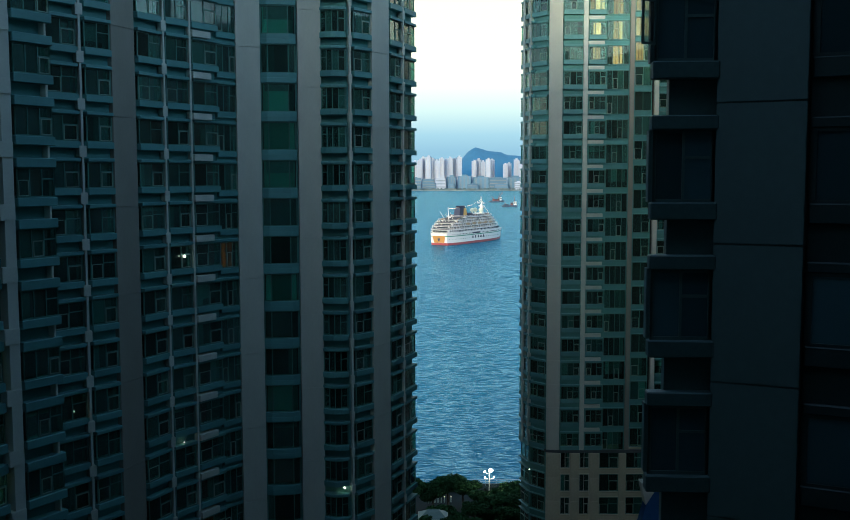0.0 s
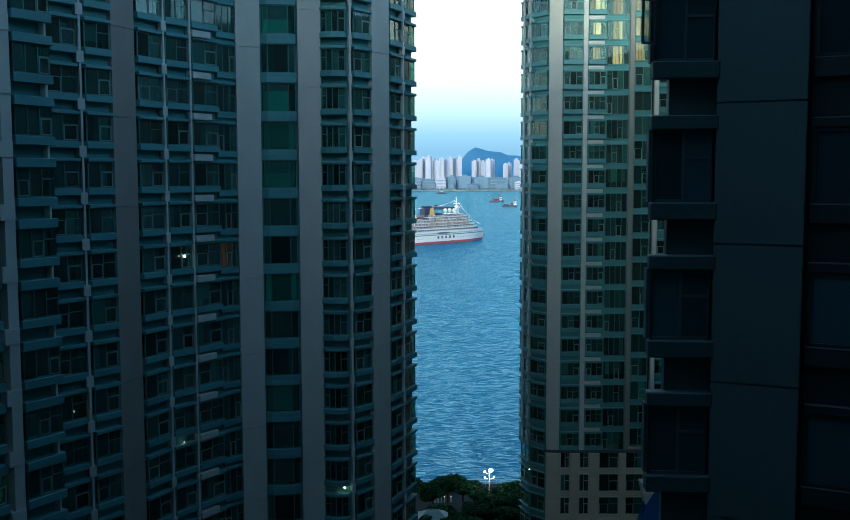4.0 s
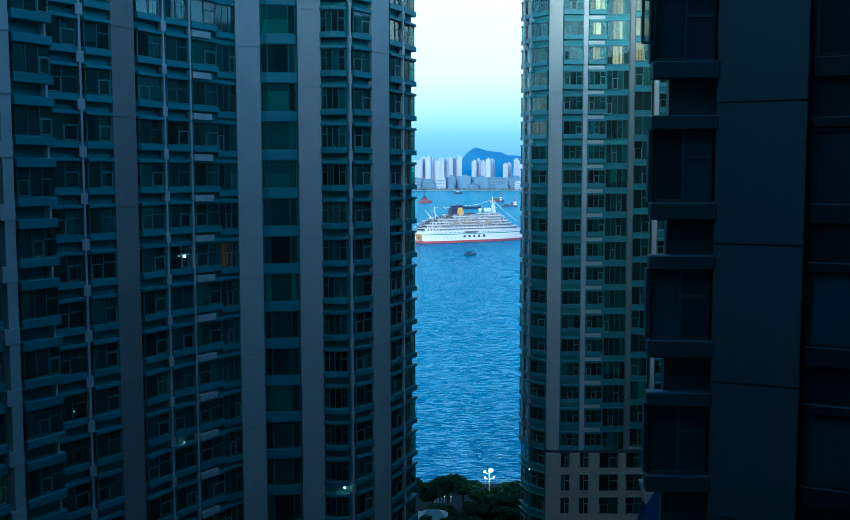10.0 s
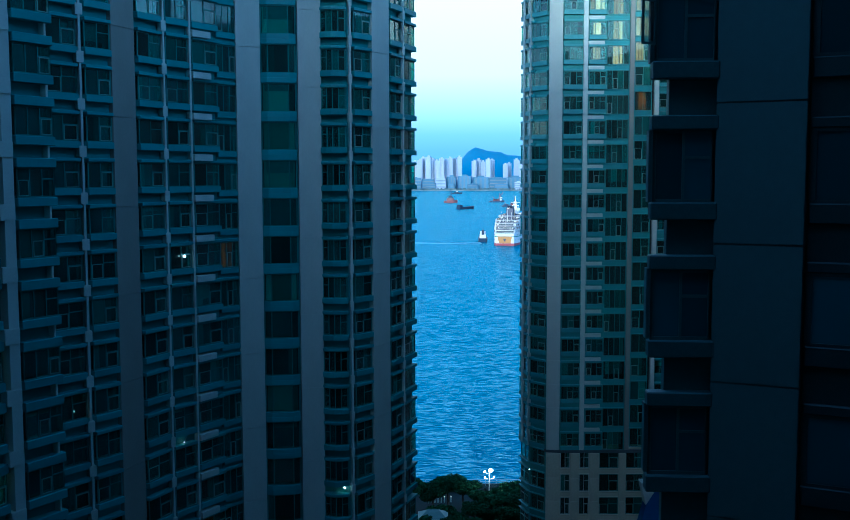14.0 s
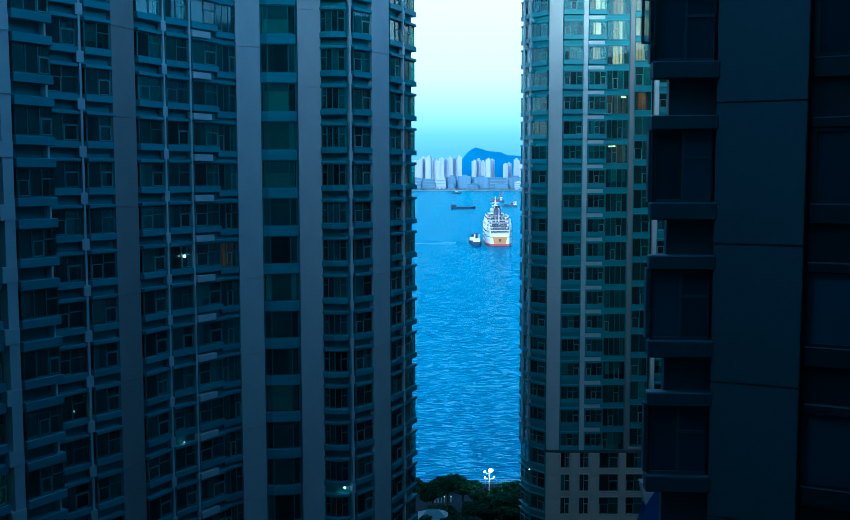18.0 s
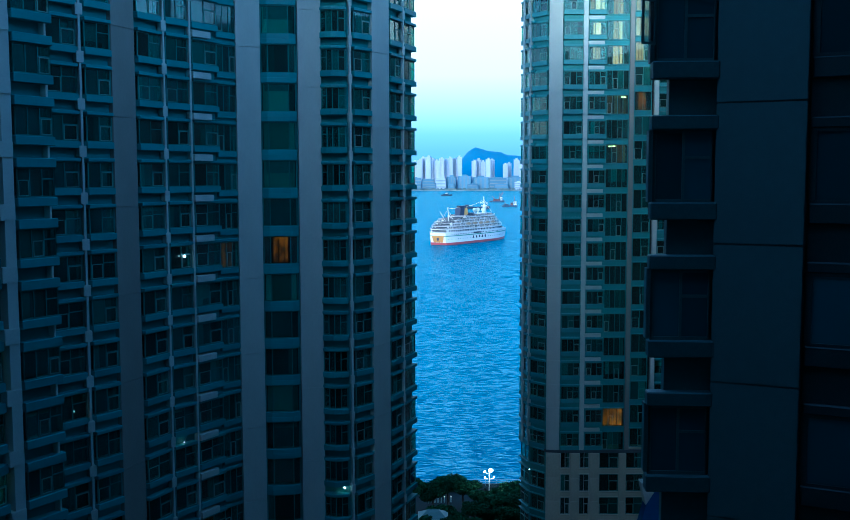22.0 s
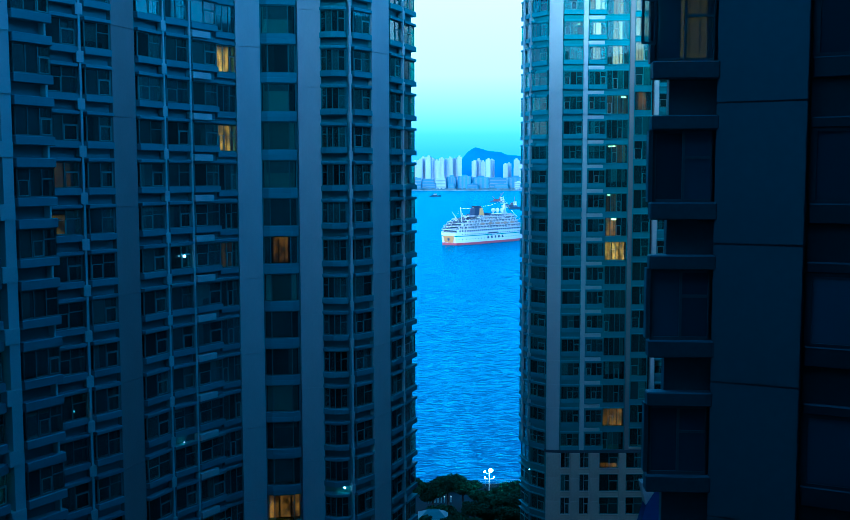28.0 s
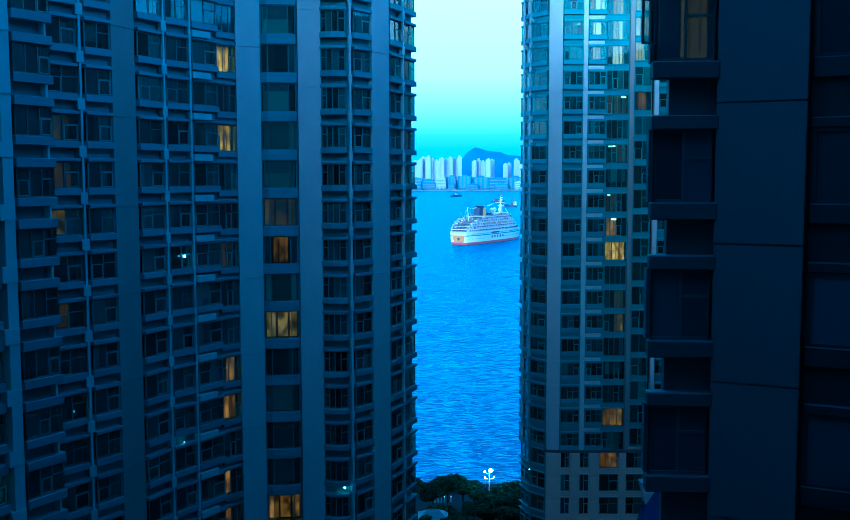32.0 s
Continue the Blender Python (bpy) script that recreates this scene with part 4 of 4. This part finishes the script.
# festoon lights from stern to aft mast, funnel, mast and bow
path = [(-42, 0, 14), (-26, 0, 32), (-3, 0, 33), (37, 0, 38.5), (54, 0, 24), (73, 0, 14)]
bm = bmesh.new()
for (xa, _, za), (xb, _, zb) in zip(path, path[1:]):
    n = int(math.dist((xa, za), (xb, zb)) / 1.0)
    for i in range(n):
        s = i / n
        c = (xa + (xb - xa) * s, 0, za + (zb - za) * s - 5.0 * (xb - xa) / 44 * s * (1 - s) * 2)
        bmesh.ops.create_icosphere(bm, subdivisions=1, radius=0.16, matrix=Matrix.Translation(c))
tagged(part("festoon", bm, BULB, ship, "string of small pale lamps"), kind="stuff")
# name in plain bars on both sides
for s in (-1, 1):
    for i in range(5):
        bm = bmesh.new()
        x = -2 + 5.2 * i
        b = beam_at(x)
        box(bm, x, x + 2.2, s * b - 0.06, s * b + 0.1, 4.4, 6.6)
        part("letter_bar", bm, NAVY, ship)
    bm = bmesh.new()
    box(bm, -1, 13, s * 11.5 - 0.05, s * 11.5 + 0.09, 8.5, 9.9)
    part("letter_bar", bm, NAVY, ship)


def small_boat(name, length, beam, free, hull_mat, label, cabins, category="boat", extra=None):
    """A small vessel, bow towards +x: hull, bulwark and deckhouses given as (x0, x1, half width, z0, z1, material)."""
    t = thing(name, pose(0, 0, 0), label, category)
    bm = bmesh.new()
    h = beam / 2
    hull(bm, [(-length * 0.5, h * 0.7, h * 0.85, -0.6, free), (-length * 0.3, h * 0.9, h, -0.6, free), (length * 0.15, h * 0.9, h, -0.6, free * 1.05),
              (length * 0.36, h * 0.55, h * 0.75, -0.6, free * 1.3), (length * 0.5, h * 0.05, h * 0.14, -0.6, free * 1.6)])
    part("hull", bm, hull_mat, t)
    for x0, x1, half, z0, z1, mat in cabins:
        bm = bmesh.new()
        box(bm, x0, x1, -half, half, z0, z1, 0.08)
        cabin = part("deckhouse", bm, mat, t)
        if z1 - z0 > 1.4:
            bm = bmesh.new()
            n = max(2, int((x1 - x0) / 2.6))
            for s in (-1, 1):
                for i in range(n):
                    u = x0 + (x1 - x0) * (i + 0.14) / n
                    box(bm, u, u + (x1 - x0) * 0.72 / n, s * half - 0.04, s * half + 0.04, z0 + (z1 - z0) * 0.45, z0 + (z1 - z0) * 0.85)
            tagged(part("porthole_strip", bm, SHIP_GLASS, cabin), kind="stuff")
    if extra:
        bm = bmesh.new()
        for a, b, r in extra:
            tube(bm, a, b, r, r * 0.7, 6)
        part("mast", bm, hull_mat if hull_mat is BOAT_RED else RUST if hull_mat is FAR_BOAT else BOAT_DARK, t)
    return t


trawler = small_boat("fishing_boat", 17, 5.0, 2.0, BOAT_RED, "small red fishing boat with a white wheelhouse", [(-6, 1, 1.8, 2.0, 4.3, WHITE_HULL), (-2, 1, 1.3, 4.3, 6.0, WHITE_HULL)], extra=[((3, 0, 2), (3, 0, 8), 0.15), ((-5, 0, 4), (-5, 0, 8), 0.12)])
trawler2 = small_boat("fishing_boat", 26, 6.0, 2.2, BOAT_RED, "red and white workboat", [(-9, 3, 2.4, 2.2, 4.8, WHITE_HULL), (-4, 3, 1.8, 4.8, 7.0, WHITE_HULL)], extra=[((5, 0, 2), (5, 0, 9), 0.15)])
FERRY_PAINT = material("pale_blue_paint", (0.3, 0.38, 0.46), 0.5, vary=0.15)
ferry = small_boat("ferry", 30, 8.0, 1.5, NAVY, "two-deck harbour ferry with a white cabin", [(-13, 11, 3.6, 1.5, 4.3, FERRY_PAINT), (-13.8, 9, 3.5, 4.3, 5.2, FERRY_PAINT), (-12.8, 8.5, 3.1, 5.2, 6.3, SHIP_GLASS), (-14, 9.5, 3.7, 6.3, 6.7, NAVY), (9.6, 12.4, 2.4, 4.3, 7.2, FERRY_PAINT)], "ferry")
ferry2 = small_boat("ferry", 30, 8.0, 2.4, NAVY, "two-deck ferry lit at dusk", [(-13.5, 11, 3.6, 2.4, 4.9, WHITE_HULL), (-12.5, 9, 3.3, 4.9, 7.2, WHITE_HULL)], "ferry")
launch = small_boat("launch", 14, 4.2, 1.6, BOAT_DARK, "small dark motor launch", [(-4, 2, 1.5, 1.6, 3.6, BOAT_DARK)])
skiff = small_boat("launch", 9, 3.0, 1.2, BOAT_DARK, "small dark open motor boat", [(-2.5, 1, 1.1, 1.2, 3.0, BOAT_DARK)])
tug = small_boat("tug", 26, 8.5, 3.0, BOAT_DARK, "harbour tug with a white wheelhouse", [(-5, 7, 3.0, 3.0, 6.0, WHITE_HULL), (0, 6, 2.4, 6.0, 9.0, WHITE_HULL), (-4, -2, 1.0, 6.0, 10.5, BOAT_DARK)], "tug", [((2, 0, 9), (2, 0, 14), 0.2)])
tug2 = small_boat("tug", 20, 7.0, 2.6, BOAT_DARK, "dark harbour tug with mast", [(-4, 5, 2.4, 2.6, 5.4, WHITE_HULL), (0, 4, 1.9, 5.4, 8.0, BOAT_DARK)], "tug", [((1, 0, 8), (1, 0, 12), 0.2)])
barge = small_boat("barge", 46, 11.0, 3.4, BOAT_DARK, "long dark cargo barge", [(-22, -15, 4.2, 3.4, 8.0, BOAT_DARK), (-12, 17, 4.4, 3.4, 4.3, BOAT_DARK)], "barge")
crane1 = small_boat("crane_barge", 34, 13.0, 3.0, FAR_BOAT, "moored crane barge with a raised jib", [(-8, 6, 4.5, 3, 7, RUST), (8, 12, 3, 3, 11, WHITE_HULL)], "crane barge", [((4, 0, 7), (15, 0, 22), 0.6), ((6, 2, 6), (7, 0, 20), 0.5), ((7, 0, 20), (15, 0, 22), 0.25), ((-5, 0, 7), (-11, 0, 13), 0.5)])
crane2 = small_boat("crane_barge", 30, 12.0, 3.0, FAR_BOAT, "moored derrick barge with deck cargo", [(8, 13, 3.5, 3, 10, WHITE_HULL), (-12, -3, 3.5, 3, 5.5, FAR_BOAT), (2, 6, 3, 3, 8, RUST)], "crane barge", [((10, 0, 10), (8, 0, 23), 0.5), ((-8, 0, 5), (-11, 0, 11), 0.4)])
crane3 = small_boat("crane_barge", 30, 12.0, 4.5, RUST, "rust-red crane barge under tow", [(-9, 6, 4, 4.5, 11, RUST), (-5, 2, 3, 11, 16, BOAT_DARK)], "crane barge", [((0, 0, 15), (0, 0, 32), 0.8), ((4, 0, 10), (0, 0, 30), 0.5)])
junk = small_boat("launch", 34, 8, 3, BOAT_DARK, "long dark harbour launch with a low cabin", [(-10, 6, 3, 3, 6, BOAT_DARK), (-4, 4, 2, 6, 8.5, WHITE_HULL)])


# a strip of foam left on the water by the vessels
FOAM = material("wake_foam", (0.2, 0.42, 0.52), 0.5, vary=0.5, scale=0.3)
wake = thing("wake", pose(-60, 872, 0), "pale strip of foam on the harbour water", "wake")
wrng = random.Random(4)
for j in range(3):
    bm = bmesh.new()
    verts = []
    for i in range(31):
        x, w = -30 + 2 * i, (2.4 - 0.9 * j) * (0.35 + 0.65 * i / 30) * wrng.uniform(0.4, 1.3)
        y = (-7, 0, 6)[j] + 3.5 * math.sin(i * 0.21 + j) + wrng.uniform(-0.6, 0.6)
        verts.append((bm.verts.new((x, y - w, -0.05)), bm.verts.new((x, y + w, -0.05)), bm.verts.new((x, y, 0.22))))
    for a, b in zip(verts, verts[1:]):
        bm.faces.new((a[0], b[0], b[2], a[2])), bm.faces.new((a[2], b[2], b[1], a[1]))
    part("foam_streak", bm, FOAM, wake)
# ---- the waterfront garden ----
LEAF = material("tree_leaf", (0.02, 0.062, 0.02), 0.9, vary=0.5, scale=0.8, random_vary=0.4, spec=0.1)
BARK = material("bark", (0.12, 0.09, 0.07), 0.9, vary=0.3, scale=2, bump=0.4)
STEEL = material("lamp_steel", (0.5, 0.52, 0.54), 0.4, metal=0.6)
trng = random.Random(11)


def tree(x, y, height, spread, leaves=5200):
    t = thing("tree", pose(x, y, LAND, 0, 0, trng.uniform(0, 360)), "broad dark green park tree", "tree", "garden trees")
    bm = bmesh.new()
    trunk_h = height * 0.46
    tube(bm, (0, 0, 0), (0.15, 0.1, trunk_h), 0.26, 0.18)
    clumps = []
    for i in range(8):
        a = i * 2.4 + trng.uniform(-0.4, 0.4)
        r = spread * trng.uniform(0.3, 0.75)
        c = Vector((r * math.cos(a), r * math.sin(a), height * trng.uniform(0.68, 0.9)))
        tube(bm, (0.15, 0.1, trunk_h), c, 0.12, 0.04, 6)
        clumps.append((c, spread * trng.uniform(0.3, 0.46)))
    clumps.append((Vector((0, 0, height * 0.84)), spread * 0.45))
    part("trunk", bm, BARK, t)
    verts, faces = [], []
    for i in range(leaves):
        c, r = trng.choice(clumps)
        d = Vector((trng.gauss(0, 1), trng.gauss(0, 1), trng.gauss(0, 1))).normalized() * r * trng.uniform(0.55, 1.05)
        d.z *= 0.52
        p = c + d
        u = Vector((trng.gauss(0, 1), trng.gauss(0, 1), trng.gauss(0, 0.6))).normalized()
        w = u.cross(Vector((trng.gauss(0, 1), trng.gauss(0, 1), 1))).normalized()
        s = trng.uniform(0.14, 0.3)
        k = len(verts)
        verts += [p - u * s, p + w * s * 0.5, p + u * s, p - w * s * 0.5]
        faces.append((k, k + 1, k + 2, k + 3))
    me = bpy.data.meshes.new("crown")
    me.from_pydata(verts, [], faces)
    me.materials.append(LEAF)
    tagged(put("crown", me, t), kind="stuff")
    return t


for x, y, h, s in ((1.4, 160, 4.7, 2.8), (3.9, 163, 5.4, 3.5), (6.4, 162, 5.3, 3.2), (5.4, 146, 4.4, 2.2), (8.2, 150, 5.0, 2.6), (10.8, 154, 5.4, 2.8), (13.2, 158, 5.6, 2.8), (15.6, 160, 5.6, 2.8),
                   (12.4, 149, 5.0, 2.4), (14.2, 153, 5.2, 2.6), (9.4, 158, 4.6, 2.4), (-2.0, 161, 6.0, 3.0), (7.2, 144, 4.6, 2.4), (13.0, 143, 4.6, 2.2), (16.4, 155, 5.2, 2.6), (18.0, 159, 5.8, 2.8), (10.2, 143, 4.4, 2.2), (2.0, 143, 4.4, 2.2)):
    tree(x, y, h, s)
for i in range(16):
    x, y = -0.5 + 1.15 * i + trng.uniform(-0.3, 0.3), (148.5, 151.5, 146.0, 155.0)[i % 4] + trng.uniform(-1, 1)
    if not (-1.8 < x < 4.2 and 149.3 < y < 154.7):
        tree(x, y, trng.uniform(2.6, 3.4), trng.uniform(1.9, 2.5), 2600)
HEDGE = material("hedge_leaf", (0.025, 0.05, 0.022), 0.7, vary=0.5, scale=2.0)
for x0, x1, y in ((-6, 22, 171.5),):
    h = thing("hedge", pose(x0, y, LAND), "clipped green hedge along the quay", "hedge")
    verts, faces = [], []
    for i in range(2500):
        p = Vector((trng.uniform(0, x1 - x0), trng.uniform(-0.8, 0.8), trng.uniform(0, 1.1)))
        u = Vector((trng.gauss(0, 1), trng.gauss(0, 1), trng.gauss(0, 1))).normalized() * 0.16
        w = u.cross(Vector((0.3, 0.2, 1))).normalized() * 0.1
        k = len(verts)
        verts += [p - u, p + w, p + u, p - w]
        faces.append((k, k + 1, k + 2, k + 3))
    me = bpy.data.meshes.new("leaves")
    me.from_pydata(verts, [], faces)
    me.materials.append(HEDGE)
    tagged(put("leaves", me, h), kind="stuff")
bm = bmesh.new()
for i in range(40):
    tube(bm, (-8 + i, 174.8, LAND), (-8 + i, 174.8, LAND + 1.1), 0.04, sides=6)
for z in (0.4, 0.75, 1.1):
    tube(bm, (-8, 174.8, LAND + z), (31, 174.8, LAND + z), 0.035, sides=6)
tagged(part("railing", bm, STEEL, None), "steel railing along the quay", "railing")


def park_lamp(x, y, h):
    t = thing("street_lamp", pose(x, y, LAND), "tall lamp post with a cluster of glowing globes", "street lamp")
    bm = bmesh.new()
    tube(bm, (0, 0, 0), (0, 0, h), 0.13, 0.09)
    tube(bm, (0, 0, 0), (0, 0, 0.5), 0.22, 0.18)
    part("pole", bm, STEEL, t)
    for x, y, z, r in ((-0.75, 0.1, h - 0.15, 0.18), (0.2, -0.3, h + 0.15, 0.34), (-0.75, -0.3, h - 1.05, 0.14), (0.75, -0.2, h - 1.05, 0.14), (0.7, 0.4, h, 0.12)):
        bm = bmesh.new()
        tube(bm, (0, 0, z - 0.35), (x, y, z - r), 0.05)
        arm = part("arm", bm, STEEL, t)
        bm = bmesh.new()
        ball(bm, (x, y, z), r)
        part("globe", bm, STREET if r > 0.13 else STEEL, arm, "glowing white globe" if r > 0.13 else "unlit globe", smooth=True)


park_lamp(10.7, 160, 7.3)
shine = bpy.data.lights.new("street_lamp_light", "POINT")
shine.energy, shine.color, shine.shadow_soft_size = 180.0, (1.0, 0.9, 0.7), 0.3
new("street_lamp_light", shine).location = (10.7, 159.0, LAND + 6.6)

# a small pavilion among the trees, and white bollards along the path
TILE = material("green_roof_tile", (0.12, 0.17, 0.13), 0.6, vary=0.25, scale=1.5)
pavilion = thing("pavilion", pose(1.2, 152, LAND), "small garden pavilion with a pale hipped roof", "pavilion")
for sx in (-1.6, 1.6):
    for sy in (-1.2, 1.2):
        bm = bmesh.new()
        tube(bm, (sx, sy, 0), (sx, sy, 2.5), 0.12)
        part("column", bm, STONE, pavilion)
bm = bmesh.new()
lo = [bm.verts.new(p) for p in ((-2.3, -1.9, 2.5), (2.3, -1.9, 2.5), (2.3, 1.9, 2.5), (-2.3, 1.9, 2.5))]
hi = [bm.verts.new(p) for p in ((-0.9, 0, 3.5), (0.9, 0, 3.5))]
for q in ((lo[0], lo[1], hi[1], hi[0]), (lo[1], lo[2], hi[1]), (lo[2], lo[3], hi[0], hi[1]), (lo[3], lo[0], hi[0]), (lo[3], lo[2], lo[1], lo[0])):
    bm.faces.new(q)
part("roof", bm, TILE, pavilion)
bm = bmesh.new()
box(bm, -2.35, 2.35, -1.95, 1.95, 2.3, 2.5)
part("eaves", bm, STONE, pavilion)
bollard = thing("bollard", pose(0.5, 165.2, LAND), "short white bollard beside the garden path", "bollard", "path bollards")
bm = bmesh.new()
tube(bm, (0, 0, 0), (0, 0, 0.95), 0.09, 0.08)
part("post", bm, POST, bollard)
bm = bmesh.new()
ball(bm, (0, 0, 1.0), 0.11, u=8, v=6)
part("cap", bm, LAMP_WARM, bollard, "small glowing cap", smooth=True)
for i in range(1, 8):
    copy_thing(bollard, pose(0.5 + 0.56 * i, 165.2 + 0.08 * i, LAND))
# ---- what moves ----
def at_sea(p, y, heading):
    """A vessel at depth y, in the line of sight named by p, its bow turned heading degrees to the right of straight away."""
    return pose((p - 784) * y / 1810, y, 0, 0, 0, 90 - heading)


def motions():
    walk(ship, [(t, at_sea(p, y * 0.98, a)) for t, p, y, a in (
        (0, 853, 902, 31), (1, 833, 902, 30), (2, 816, 903, 32), (3, 806, 904, 36), (3.5, 799, 895, 39), (5.5, 780, 898, 62), (6, 778, 900, 72),
        (7, 781, 920, 84), (8, 806, 925, 80), (9, 824, 922, 74), (10, 847, 914, 61), (11, 876, 913, 54), (12, 908, 907, 39), (13, 930, 903, 22),
        (14, 943, 900, 12), (16.5, 947, 897, 6), (17, 938, 896, 5), (18, 918, 896, 1), (19, 898, 898, 3), (20, 880, 903, 15), (21, 866, 904, 25),
        (22, 855, 905, 34), (23, 852, 905, 44), (24, 854, 897, 46), (25, 859, 898, 47), (25.5, 860, 898, 47), (27.5, 881, 900, 43), (28, 884, 900, 42),
        (29, 887, 900, 43), (30, 889, 898, 41), (31, 892, 905, 35), (32, 889, 908, 32))])
    # covers rise to imitate windows lighting up one by one
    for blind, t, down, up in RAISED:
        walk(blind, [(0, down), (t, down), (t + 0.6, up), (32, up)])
    walk(crane1, [(0, at_sea(916, 2250, 80)), (32, at_sea(918, 2250, 80))])
    walk(crane2, [(0, at_sea(941, 1900, 84)), (32, at_sea(941, 1900, 84))])
    walk(barge, [(0, at_sea(720, 1780, 96)), (5, at_sea(840, 1780, 92)), (9, at_sea(864, 1780, 80)), (12, at_sea(870, 1780, 30)), (13, at_sea(868, 1780, 25)), (14, at_sea(860, 1780, 40)), (17, at_sea(856, 1780, 65)),
                 (19, at_sea(855, 1780, 85)), (20, at_sea(858, 1780, 90)), (23, at_sea(895, 1780, 90)), (32, at_sea(1010, 1780, 90))])
    walk(crane3, [(0, at_sea(700, 2200, 90)), (9, at_sea(740, 2200, 90)), (10, at_sea(784, 2200, 90)), (11, at_sea(810, 2200, 90)), (12, at_sea(832, 2200, 90)), (13, at_sea(841, 2200, 95)),
                  (14, at_sea(832, 2200, 100)), (16.5, at_sea(775, 2300, 95)), (20, at_sea(700, 2350, 90)), (32, at_sea(600, 2400, 90))])
    walk(tug, [(0, at_sea(1100, 985, -80)), (11, at_sea(1040, 985, -70)), (13, at_sea(945, 985, -40)), (13.5, at_sea(899, 950, -10)), (14.5, at_sea(893, 870, 5)), (16.5, at_sea(900, 850, 8)), (17.5, at_sea(888, 850, 5)), (18.5, at_sea(872, 850, 8)),
               (19, at_sea(863, 850, 10)), (19.5, at_sea(856, 850, 10)), (20.2, at_sea(838, 870, -10)), (22, at_sea(640, 900, -80)), (32, at_sea(560, 800, -80))])
    walk(tug2, [(0, at_sea(1120, 1010, -80)), (11, at_sea(1080, 1010, -70)), (13, at_sea(985, 1000, -40)), (14.5, at_sea(912, 905, 0)), (16.5, at_sea(908, 885, 8)), (17.5, at_sea(891, 880, 8)), (18.3, at_sea(862, 872, 10)),
                (19, at_sea(844, 865, 15)), (19.5, at_sea(838, 865, 10)), (20, at_sea(840, 880, 15)), (21, at_sea(740, 900, -60)), (32, at_sea(560, 800, -80))])
    walk(trawler, [(0, at_sea(1500, 390, -90)), (1.8, at_sea(1140, 402, -90)), (2.0, at_sea(947, 402, -90)), (2.2, at_sea(700, 402, -90)), (32, at_sea(300, 390, -90))])
    walk(ferry, [(0, at_sea(300, 325, 90)), (16.7, at_sea(560, 310, 90)), (17.0, at_sea(937, 310, 90)), (17.3, at_sea(1290, 310, 90)), (32, at_sea(1500, 325, 90))])
    walk(trawler2, [(0, at_sea(1500, 510, -90)), (22.3, at_sea(1120, 473, -90)), (22.5, at_sea(950, 473, -90)), (22.7, at_sea(700, 473, -90)), (32, at_sea(300, 510, -90))])
    walk(launch, [(0, at_sea(500, 330, 90)), (29.5, at_sea(710, 294, 90)), (30.0, at_sea(766, 294, 90)), (30.2, at_sea(898, 294, 90)), (30.5, at_sea(1100, 294, 90)), (32, at_sea(1400, 330, 90))])
    walk(ferry2, [(0, at_sea(1500, 325, -90)), (31.1, at_sea(1200, 300, -90)), (31.3, at_sea(864, 300, -90)), (31.5, at_sea(560, 300, -90)), (32, at_sea(400, 325, -90))])
    walk(skiff, [(0, at_sea(300, 640, 90)), (9.8, at_sea(700, 740, 90)), (10.0, at_sea(868, 740, 90)), (10.2, at_sea(1040, 740, 90)), (32, at_sea(1400, 640, 90))])
    walk(junk, [(0, at_sea(700, 3300, 90)), (5, at_sea(830, 3300, 90)), (9, at_sea(845, 3300, 90)), (19, at_sea(842, 3300, 90)), (21, at_sea(840, 3100, 90)), (23, at_sea(806, 2900, 80)), (25, at_sea(800, 2850, 80)), (28, at_sea(803, 2850, 80)), (30, at_sea(818, 2850, 80)), (32, at_sea(842, 2850, 70))])
    walk(wake, [(t, pose((p - 784) * 872 / 1810, 872, 0)) for t, p in ((0, 620), (11, 690), (12, 790), (13, 824), (14, 826), (16.5, 800), (18, 780), (20, 770), (21, 735), (23, 640), (32, 600))])


motions()
